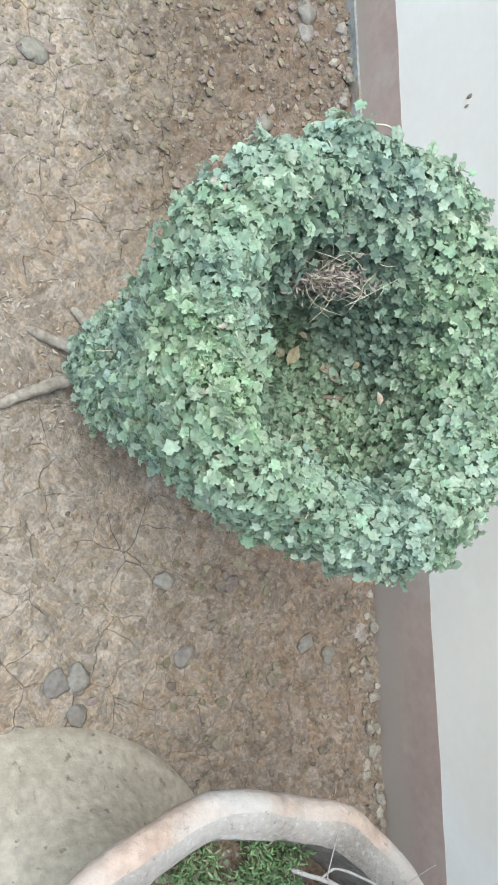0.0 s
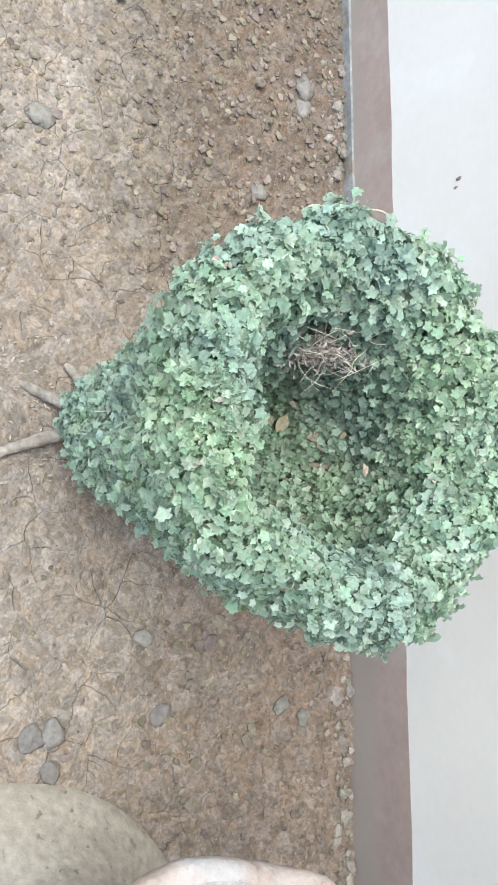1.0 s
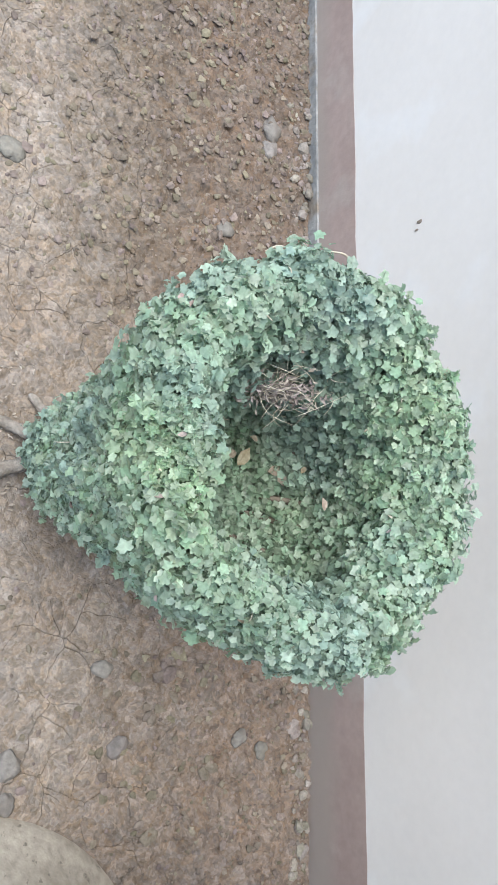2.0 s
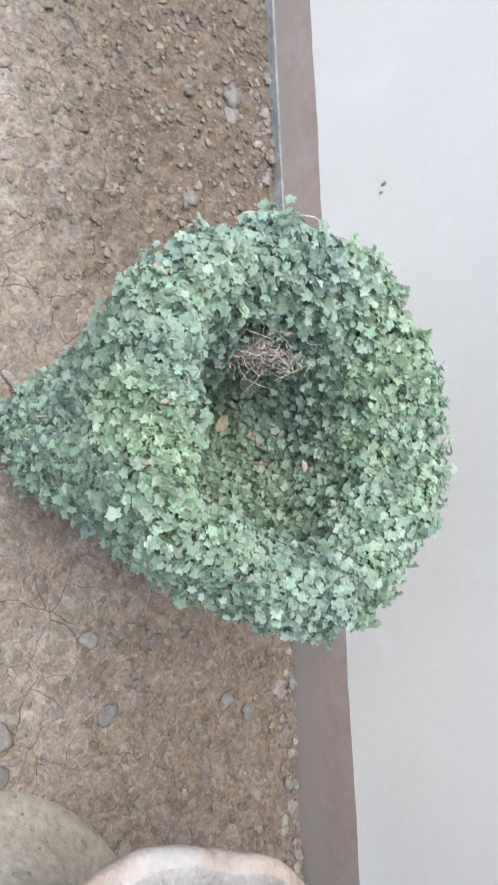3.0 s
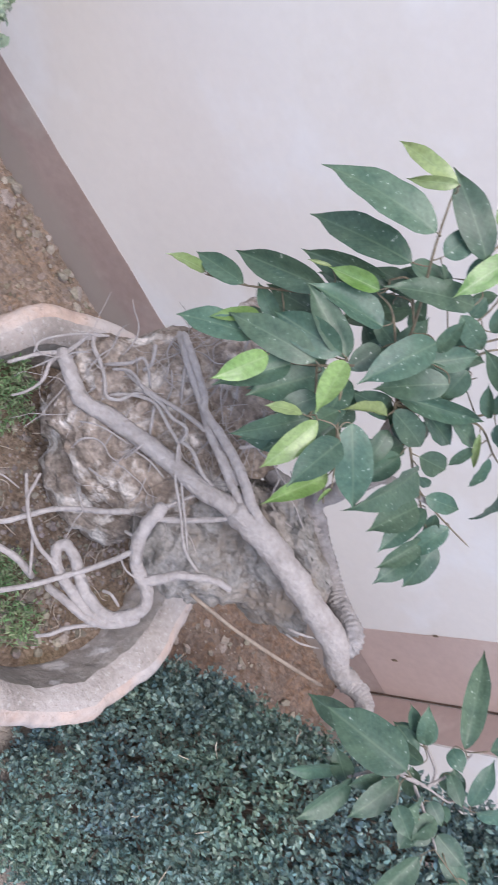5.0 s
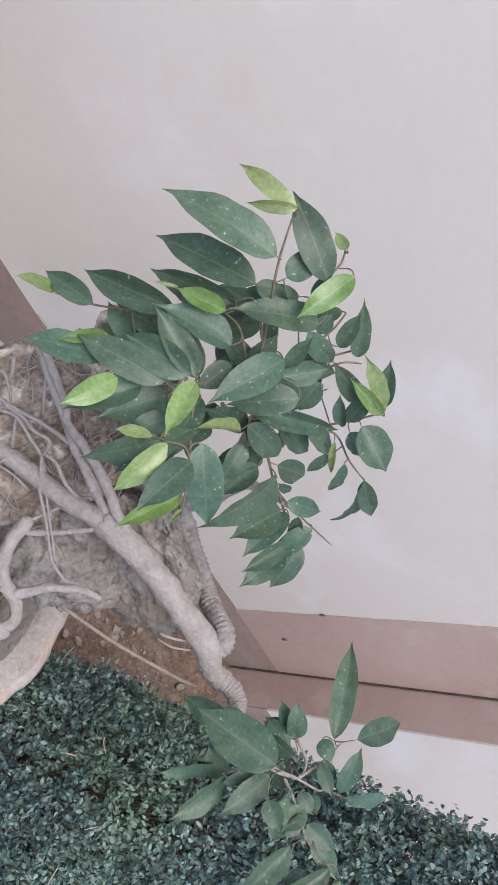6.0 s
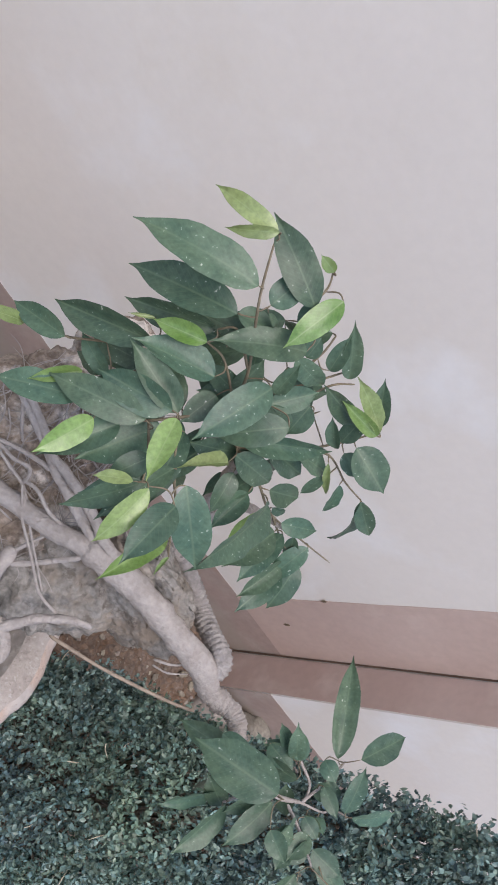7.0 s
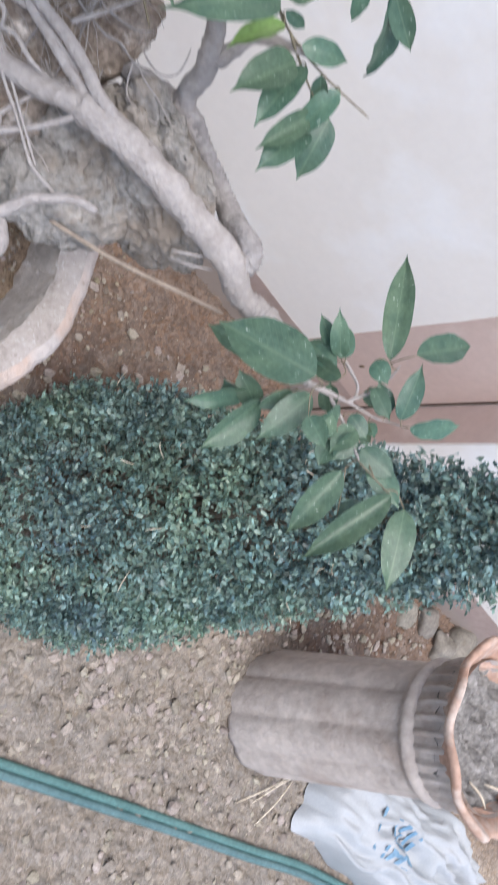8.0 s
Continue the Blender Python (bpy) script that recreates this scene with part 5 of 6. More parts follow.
root("twig", [(0.544, 0.883, 1.074), (0.571, 0.842, 1.077), (0.598, 0.831, 1.066), (0.618, 0.819, 1.050), (0.647, 0.814, 1.034)], 0.0014, 0.0009, TWIG, 0.1, 0, 6)
root("twig", [(0.481, 0.905, 1.068), (0.460, 0.893, 1.032), (0.448, 0.890, 1.004), (0.429, 0.893, 0.963)], 0.0014, 0.0009, TWIG, 0.1, 0, 6)
root("twig", [(0.534, 0.970, 1.179), (0.513, 0.972, 1.192), (0.508, 0.987, 1.201), (0.500, 0.996, 1.206)], 0.0014, 0.0009, TWIG, 0.1, 0, 6)
root("twig", [(0.572, 0.925, 1.095), (0.523, 0.927, 1.114), (0.499, 0.924, 1.111)], 0.0014, 0.0009, TWIG, 0.1, 0, 6)
root("twig", [(0.544, 0.937, 1.122), (0.499, 0.931, 1.142), (0.492, 0.928, 1.126)], 0.0014, 0.0009, TWIG, 0.1, 0, 6)
root("twig", [(0.529, 0.864, 1.063), (0.544, 0.834, 1.071), (0.553, 0.815, 1.071)], 0.0014, 0.0009, TWIG, 0.1, 0, 6)
root("twig", [(0.741, 0.951, 1.026), (0.792, 0.961, 1.004), (0.835, 0.966, 0.994)], 0.0014, 0.0009, TWIG, 0.1, 0, 6)
root("branch", [(0.974, 0.814, 0.914), (0.985, 0.790, 0.920), (0.99, 0.765, 0.98), (1.033, 0.78, 0.986)], 0.0056, 0.0022, lump=0.2)
root("twig", [(0.990, 0.765, 0.980), (1.033, 0.780, 0.986), (1.070, 0.790, 0.992), (1.097, 0.807, 0.983), (1.105, 0.805, 1.003)], 0.0017, 0.0010, BARK, 0.1, 0, 6)
root("twig", [(1.033, 0.780, 0.986), (1.065, 0.825, 0.985), (1.065, 0.854, 0.999)], 0.0021, 0.0013, BARK, 0.1, 0, 6)
root("twig", [(1.008, 0.765, 0.989), (1.038, 0.749, 0.998), (1.052, 0.722, 1.018)], 0.0021, 0.0013, BARK, 0.1, 0, 6)
root("twig", [(0.980, 0.739, 0.927), (0.988, 0.758, 0.949), (0.990, 0.765, 0.980)], 0.0021, 0.0013, BARK, 0.1, 0, 6)
root("twig", [(1.020, 0.825, 0.969), (1.042, 0.808, 0.980), (1.040, 0.783, 0.985)], 0.0021, 0.0013, BARK, 0.1, 0, 6)
# leaves
leaf((0.462, 0.930, 1.186), (0.378, 0.923, 1.118), 0.035, OLD)
leaf((0.482, 0.929, 1.153), (0.416, 0.928, 1.080), 0.035, OLD)
leaf((0.498, 0.940, 1.115), (0.443, 0.927, 1.054), 0.025, OLD)
leaf((0.476, 0.902, 1.082), (0.420, 0.907, 1.000), 0.028, OLD)
leaf((0.444, 0.883, 1.013), (0.408, 0.899, 0.962), 0.022, OLD)
leaf((0.425, 0.887, 0.972), (0.391, 0.866, 0.960), 0.016, YOUNG)
leaf((0.460, 0.911, 1.089), (0.444, 0.900, 1.077), 0.004, YOUNG)
leaf((0.493, 0.913, 1.123), (0.460, 0.910, 1.087), 0.020, YOUNG)
leaf((0.526, 0.910, 1.111), (0.462, 0.891, 1.074), 0.032, OLD)
leaf((0.529, 0.871, 1.093), (0.459, 0.884, 1.080), 0.027, OLD)
leaf((0.522, 0.866, 1.094), (0.468, 0.863, 1.050), 0.032, OLD)
leaf((0.517, 0.851, 1.077), (0.451, 0.844, 1.017), 0.030, OLD)
leaf((0.480, 0.842, 1.036), (0.435, 0.827, 0.976), 0.028, OLD)
leaf((0.466, 0.860, 1.035), (0.447, 0.833, 1.004), 0.014, YOUNG)
leaf((0.498, 0.901, 1.059), (0.457, 0.901, 1.020), 0.023, OLD)
leaf((0.491, 0.885, 1.025), (0.454, 0.903, 1.010), 0.017, OLD)
leaf((0.492, 0.828, 1.052), (0.477, 0.775, 1.033), 0.025, YOUNG)
leaf((0.513, 0.845, 1.054), (0.488, 0.784, 1.020), 0.027, OLD)
leaf((0.541, 0.871, 1.063), (0.516, 0.807, 1.024), 0.038, OLD)
leaf((0.529, 0.863, 1.096), (0.541, 0.803, 1.093), 0.024, YOUNG)
leaf((0.556, 0.877, 1.077), (0.576, 0.808, 1.063), 0.025, OLD)
leaf((0.538, 0.801, 1.082), (0.518, 0.789, 1.060), 0.014, YOUNG)
leaf((0.543, 0.834, 1.075), (0.537, 0.806, 1.046), 0.022, OLD)
leaf((0.547, 0.809, 1.080), (0.528, 0.768, 1.024), 0.022, OLD)
leaf((0.564, 0.841, 1.082), (0.556, 0.776, 1.039), 0.023, OLD)
leaf((0.545, 0.799, 1.096), (0.554, 0.751, 1.058), 0.024, YOUNG)
leaf((0.572, 0.805, 1.102), (0.566, 0.739, 1.089), 0.028, OLD)
leaf((0.605, 0.802, 1.071), (0.578, 0.732, 1.057), 0.020, YOUNG)
leaf((0.596, 0.772, 1.099), (0.595, 0.752, 1.096), 0.005, YOUNG)
leaf((0.566, 0.822, 1.107), (0.637, 0.794, 1.086), 0.034, OLD)
leaf((0.702, 0.929, 1.055), (0.631, 0.785, 1.082), 0.033, OLD)
leaf((0.728, 0.936, 1.038), (0.707, 0.881, 1.021), 0.025, YOUNG)
leaf((0.767, 0.950, 1.014), (0.741, 0.880, 0.997), 0.034, OLD)
leaf((0.634, 0.906, 1.066), (0.651, 0.870, 1.045), 0.022, OLD)
leaf((0.673, 0.917, 1.053), (0.666, 0.864, 1.039), 0.022, OLD)
leaf((0.607, 0.891, 1.085), (0.563, 0.840, 1.087), 0.017, YOUNG)
leaf((0.550, 0.916, 1.094), (0.549, 0.882, 1.072), 0.023, OLD)
leaf((0.565, 0.936, 1.136), (0.552, 0.861, 1.097), 0.033, OLD)
leaf((0.545, 0.954, 1.175), (0.488, 0.907, 1.132), 0.029, OLD)
leaf((0.518, 0.977, 1.215), (0.522, 0.930, 1.175), 0.025, YOUNG)
leaf((0.443, 0.971, 1.195), (0.396, 0.983, 1.154), 0.018, YOUNG)
leaf((0.442, 0.969, 1.198), (0.420, 0.956, 1.163), 0.013, YOUNG)
leaf((0.510, 0.963, 1.198), (0.432, 0.985, 1.190), 0.031, OLD)
leaf((0.490, 0.945, 1.174), (0.488, 0.977, 1.197), 0.024, OLD)
leaf((0.514, 0.978, 1.189), (0.530, 0.965, 1.169), 0.015, OLD)
leaf((0.486, 0.936, 1.147), (0.520, 0.950, 1.160), 0.022, OLD)
leaf((0.496, 0.944, 1.169), (0.516, 0.948, 1.162), 0.007, OLD)
leaf((0.496, 0.987, 1.213), (0.477, 0.985, 1.211), 0.012, YOUNG)
leaf((0.588, 0.982, 1.163), (0.564, 0.996, 1.193), 0.017, OLD)
leaf((0.611, 0.997, 1.166), (0.553, 1.001, 1.199), 0.019, OLD)
leaf((0.688, 1.008, 1.158), (0.614, 1.004, 1.170), 0.022, YOUNG)
leaf((0.685, 1.014, 1.156), (0.639, 1.028, 1.179), 0.019, OLD)
leaf((0.684, 0.999, 1.160), (0.628, 0.990, 1.152), 0.017, YOUNG)
leaf((0.665, 1.000, 1.145), (0.604, 0.985, 1.147), 0.022, OLD)
leaf((0.684, 0.986, 1.119), (0.647, 0.990, 1.133), 0.015, OLD)
leaf((0.686, 0.996, 1.120), (0.662, 1.012, 1.158), 0.020, OLD)
leaf((0.693, 0.994, 1.135), (0.748, 0.985, 1.144), 0.037, OLD)
leaf((0.700, 0.995, 1.117), (0.734, 0.996, 1.123), 0.023, OLD)
leaf((0.756, 0.982, 1.114), (0.821, 0.991, 1.036), 0.029, OLD)
leaf((0.756, 0.982, 1.114), (0.812, 0.986, 1.097), 0.021, OLD)
leaf((0.715, 0.978, 1.093), (0.727, 0.968, 1.061), 0.012, OLD)
leaf((0.731, 0.982, 1.101), (0.765, 0.979, 1.064), 0.017, OLD)
leaf((0.698, 0.980, 1.106), (0.743, 0.982, 1.079), 0.009, YOUNG)
leaf((0.692, 0.939, 1.057), (0.731, 0.966, 1.058), 0.027, OLD)
leaf((0.757, 0.954, 1.027), (0.798, 0.980, 1.039), 0.023, OLD)
leaf((0.613, 0.907, 1.081), (0.676, 0.934, 1.069), 0.028, OLD)
leaf((0.633, 0.940, 1.086), (0.704, 0.972, 1.073), 0.034, OLD)
leaf((0.668, 0.966, 1.091), (0.719, 0.987, 1.090), 0.028, OLD)
leaf((0.602, 0.918, 1.082), (0.689, 0.987, 1.112), 0.022, OLD)
leaf((0.588, 0.943, 1.117), (0.610, 0.981, 1.141), 0.024, OLD)
leaf((0.588, 0.943, 1.117), (0.635, 0.953, 1.102), 0.026, OLD)
leaf((0.624, 0.980, 1.124), (0.638, 0.958, 1.098), 0.025, OLD)
leaf((0.579, 0.946, 1.126), (0.559, 0.958, 1.160), 0.016, OLD)
leaf((0.556, 0.963, 1.153), (0.609, 0.990, 1.141), 0.022, OLD)
leaf((0.563, 0.971, 1.157), (0.553, 0.984, 1.173), 0.016, OLD)
leaf((0.777, 0.956, 1.017), (0.786, 0.896, 0.980), 0.028, OLD)
leaf((0.817, 0.972, 1.021), (0.828, 0.933, 0.975), 0.025, OLD)
leaf((0.820, 0.952, 0.994), (0.803, 0.889, 0.972), 0.023, OLD)
leaf((0.832, 0.945, 0.987), (0.819, 0.880, 0.965), 0.030, OLD)
leaf((0.834, 0.961, 1.002), (0.862, 0.919, 0.963), 0.031, OLD)
leaf((0.721, 0.943, 1.042), (0.747, 0.960, 1.034), 0.012, OLD)
leaf((0.795, 0.969, 1.015), (0.832, 0.963, 0.989), 0.017, OLD)
leaf((0.515, 0.946, 1.134), (0.482, 0.941, 1.105), 0.018, OLD)
leaf((0.568, 0.939, 1.089), (0.551, 0.962, 1.123), 0.024, OLD)
leaf((0.570, 0.941, 1.091), (0.521, 0.929, 1.090), 0.022, OLD)
leaf((0.625, 0.925, 1.064), (0.567, 0.879, 1.068), 0.024, OLD)
leaf((0.572, 0.944, 1.088), (0.546, 0.922, 1.069), 0.022, OLD)
leaf((0.580, 0.952, 1.099), (0.644, 0.977, 1.099), 0.025, OLD)
leaf((0.619, 0.926, 1.066), (0.683, 0.947, 1.050), 0.024, OLD)
leaf((0.673, 0.936, 1.047), (0.652, 0.890, 1.043), 0.023, OLD)
leaf((0.556, 0.895, 1.059), (0.560, 0.853, 1.056), 0.021, OLD)
leaf((0.501, 0.904, 1.040), (0.478, 0.901, 1.030), 0.021, OLD)
leaf((0.968, 0.757, 1.003), (0.895, 0.767, 0.926), 0.053, OLD)
leaf((0.975, 0.736, 0.937), (0.961, 0.665, 0.908), 0.032, OLD)
leaf((0.995, 0.758, 0.978), (0.986, 0.695, 0.947), 0.030, OLD)
leaf((1.048, 0.847, 0.999), (1.011, 0.965, 0.989), 0.030, OLD)
leaf((1.048, 0.851, 1.030), (1.113, 0.922, 1.033), 0.032, OLD)
leaf((1.108, 0.807, 1.007), (1.148, 0.842, 1.033), 0.027, OLD)
leaf((1.092, 0.804, 1.006), (1.059, 0.849, 1.032), 0.024, OLD)
leaf((1.009, 0.817, 0.975), (0.963, 0.841, 0.992), 0.020, OLD)
leaf((1.014, 0.820, 0.963), (0.985, 0.824, 0.941), 0.024, OLD)
leaf((0.986, 0.766, 0.894), (0.935, 0.730, 0.923), 0.024, OLD)
leaf((0.989, 0.726, 0.996), (1.012, 0.705, 1.013), 0.023, OLD)
leaf((0.972, 0.790, 0.925), (0.925, 0.800, 0.860), 0.030, OLD)
leaf((0.940, 0.799, 0.918), (0.981, 0.794, 0.942), 0.023, OLD)
leaf((1.007, 0.819, 0.965), (0.984, 0.818, 0.942), 0.023, OLD)
leaf((0.999, 0.825, 0.967), (0.964, 0.837, 0.969), 0.016, OLD)
leaf((1.016, 0.798, 0.981), (0.990, 0.807, 0.949), 0.024, OLD)
leaf((0.972, 0.746, 0.920), (0.930, 0.701, 0.886), 0.023, OLD)
leaf((0.984, 0.753, 0.964), (0.976, 0.726, 0.936), 0.017, OLD)
leaf((1.020, 0.757, 0.998), (0.997, 0.725, 0.998), 0.025, OLD)
leaf((1.037, 0.767, 0.995), (1.063, 0.756, 1.004), 0.019, OLD)
leaf((1.069, 0.783, 0.989), (1.075, 0.766, 1.001), 0.013, OLD)
leaf((1.088, 0.806, 0.988), (1.055, 0.827, 0.990), 0.024, OLD)
leaf((1.056, 0.712, 0.999), (1.069, 0.645, 0.954), 0.030, OLD)
leaf((1.106, 0.720, 1.024), (1.090, 0.629, 0.966), 0.030, OLD)
leaf((1.127, 0.718, 1.029), (1.162, 0.643, 1.020), 0.032, OLD)
leaf((1.079, 0.743, 1.004), (1.124, 0.717, 1.025), 0.026, OLD)
leaf((1.037, 0.743, 1.011), (1.042, 0.713, 0.995), 0.021, OLD)
leaf((1.031, 0.731, 0.994), (1.039, 0.704, 0.985), 0.021, OLD)
leaf((1.047, 0.810, 0.997), (1.073, 0.787, 1.012), 0.018, OLD)
leaf((1.024, 0.759, 0.981), (1.015, 0.791, 0.971), 0.022, OLD)
leaf((1.022, 0.736, 1.003), (0.998, 0.729, 0.993), 0.022, OLD)
leaf((1.036, 0.749, 1.010), (1.029, 0.713, 1.001), 0.024, OLD)
leaf((1.037, 0.837, 0.991), (1.055, 0.820, 1.005), 0.022, OLD)
leaf((1.054, 0.815, 0.982), (1.070, 0.801, 0.996), 0.022, OLD)
leaf((1.010, 0.818, 0.980), (0.983, 0.845, 0.980), 0.022, OLD)
leaf((0.985, 0.819, 0.949), (1.014, 0.803, 0.975), 0.026, OLD)
leaf((1.057, 0.777, 0.982), (1.082, 0.765, 0.993), 0.022, OLD)
leaf((0.985, 0.737, 0.924), (0.946, 0.753, 0.920), 0.026, OLD)
leaf((1.060, 0.743, 1.005), (1.101, 0.736, 1.025), 0.026, OLD)
leaf((1.091, 0.680, 0.986), (1.110, 0.713, 0.991), 0.024, OLD)
# shaded leaves further inside the crown
leaf((0.517, 0.955, 1.095), (0.481, 0.958, 1.031), 0.031, OLD)
leaf((0.545, 0.972, 1.101), (0.529, 0.947, 1.034), 0.032, OLD)
leaf((0.545, 0.897, 1.068), (0.495, 0.931, 1.042), 0.027, OLD)
leaf((0.536, 0.921, 1.042), (0.513, 0.857, 1.044), 0.027, OLD)
leaf((0.532, 0.892, 1.049), (0.495, 0.891, 0.998), 0.030, OLD)
leaf((0.509, 0.921, 1.024), (0.482, 0.929, 0.981), 0.026, OLD)
leaf((0.501, 0.905, 0.998), (0.483, 0.922, 0.962), 0.016, OLD)
leaf((0.534, 0.889, 1.057), (0.532, 0.866, 0.996), 0.026, OLD)
leaf((0.567, 0.904, 0.992), (0.538, 0.857, 0.973), 0.026, OLD)
leaf((0.608, 0.909, 1.036), (0.588, 0.853, 1.032), 0.024, OLD)
leaf((0.562, 0.852, 1.040), (0.539, 0.834, 1.021), 0.015, OLD)
leaf((0.602, 0.856, 1.027), (0.572, 0.824, 0.965), 0.031, OLD)
leaf((0.612, 0.906, 1.017), (0.642, 0.895, 0.994), 0.020, OLD)
leaf((0.560, 0.961, 1.063), (0.577, 0.965, 1.032), 0.015, OLD)
leaf((0.607, 0.932, 1.133), (0.583, 0.901, 1.076), 0.030, OLD)
leaf((0.526, 0.978, 1.151), (0.498, 0.942, 1.098), 0.028, OLD)
leaf((0.562, 1.001, 1.171), (0.566, 0.996, 1.137), 0.015, OLD)
leaf((0.528, 0.954, 1.098), (0.532, 0.989, 1.105), 0.014, OLD)
leaf((0.514, 0.968, 1.114), (0.536, 0.989, 1.097), 0.016, OLD)
leaf((0.649, 0.934, 1.077), (0.689, 0.963, 1.051), 0.027, OLD)
leaf((0.601, 0.983, 1.111), (0.633, 1.007, 1.127), 0.020, OLD)
leaf((0.614, 1.001, 1.096), (0.645, 0.966, 1.079), 0.025, OLD)
leaf((0.664, 1.031, 1.078), (0.680, 1.014, 1.052), 0.016, OLD)
leaf((0.580, 0.991, 1.077), (0.552, 1.018, 1.090), 0.018, OLD)
leaf((0.583, 0.989, 1.116), (0.640, 0.996, 1.110), 0.025, OLD)
leaf((0.559, 1.026, 1.108), (0.554, 1.010, 1.139), 0.016, OLD)
leaf((0.505, 0.989, 1.075), (0.514, 0.950, 1.074), 0.016, OLD)
leaf((0.600, 0.976, 1.053), (0.585, 1.007, 1.073), 0.020, OLD)
leaf((0.589, 0.953, 1.053), (0.540, 0.961, 1.051), 0.023, OLD)
leaf((0.634, 0.965, 1.012), (0.616, 0.915, 1.040), 0.027, OLD)
leaf((0.603, 0.973, 1.075), (0.571, 0.967, 1.061), 0.015, OLD)
leaf((0.626, 1.005, 1.096), (0.632, 1.029, 1.048), 0.026, OLD)
leaf((0.662, 0.948, 1.043), (0.700, 0.951, 0.997), 0.028, OLD)
leaf((0.677, 0.948, 1.007), (0.669, 0.911, 1.000), 0.015, OLD)
leaf((0.610, 0.943, 1.021), (0.602, 0.905, 1.009), 0.016, OLD)
leaf((0.533, 0.916, 1.022), (0.515, 0.941, 1.004), 0.016, OLD)


def fine_roots():
    """Hair roots that web the rock's face, wandering and forking as they run down it."""
    rnd = np.random.RandomState(31)
    pieces = []
    for i in range(130):
        a, b = rnd.uniform(-0.12, 0.13), rnd.uniform(-0.10, 0.10)
        if a < -0.02 and b > -0.02 and rnd.rand() < 0.7:
            continue
        turn = rnd.choice([1.4, -0.6, 2.4]) + rnd.normal() * 0.4
        line = []
        for k in range(6):
            line.append(tuple(ROCK_FACE + ROCK_U * a + ROCK_V * b + ROCK_IN * (0.012 + 0.010 * rnd.rand())))
            turn += rnd.normal() * 0.35
            a, b = a + 0.014 * math.cos(turn), b + 0.014 * math.sin(turn)
        r = 0.0005 + 0.0010 * rnd.rand() ** 3
        pieces.append(tube(line, r, r * 0.6, 5, 16, 0.2, i))
    under(tagged(solid("hair_root_web", *joined(pieces), BARK), kind="stuff"), ficus)


def bowl_grit():
    """Crumbs, grit and dry bits on the bowl's soil."""
    rnd = np.random.RandomState(53)
    shapes = [pebble(rnd, 1.0) for _ in range(8)]
    pieces = []
    for i in range(2200):
        a, r = rnd.rand() * 6.28, 0.185 * math.sqrt(rnd.rand())
        x, y = BOWL[0] + r * math.cos(a), BOWL[1] + r * math.sin(a)
        v, f = shapes[rnd.randint(8)]
        s = (0.0014 + 0.0042 * rnd.rand() ** 4) * (1.5 if y < 0.76 else 1.0)
        z = 0.528 + 0.045 * math.exp(-((x - 0.66) ** 2 + (y - 0.86) ** 2) / 0.01) + 0.013 * noise.fractal(Vector((x * 24, y * 24, 1.0)), 0.8, 2.1, 6)
        pieces.append((v * s + np.array([x, y, z]), f))
    litter = []
    for i in range(80):
        a, r = rnd.rand() * 6.28, 0.178 * math.sqrt(rnd.rand())
        x, y, b = BOWL[0] + r * math.cos(a), BOWL[1] + r * math.sin(a), rnd.rand() * 6.28
        line = []
        for k in range(4):
            z = 0.533 + 0.045 * math.exp(-((x - 0.66) ** 2 + (y - 0.86) ** 2) / 0.01) + 0.013 * noise.fractal(Vector((x * 24, y * 24, 1.0)), 0.8, 2.1, 6)
            line.append((x, y, z + 0.006 * rnd.rand()))
            b += rnd.normal() * 0.6
            x, y = x + 0.012 * math.cos(b), y + 0.012 * math.sin(b)
        litter.append(tube(line, 0.0009, 0.0006, 4, 9, 0.2, i))
    tagged(solid("root_litter", *joined(litter), ROOT), "dry rootlets and straw littering the bowl's soil", "litter", kind="stuff")
    tagged(solid("bowl_grit", *joined(pieces), GRIT, smooth=False), "grey and brown grit strewn over the bowl's soil", "gravel", kind="stuff")


bowl_grit()
fine_roots()


# ---- the fluted pot, its soil, the sack and the hose ----
POT = (2.172, 0.775)
# the pot has sunk a little and leans towards the wall
LEAN_POT = Matrix.Translation((POT[0], POT[1], -0.012)) @ Euler((-0.125, -0.02, 0)).to_matrix().to_4x4()


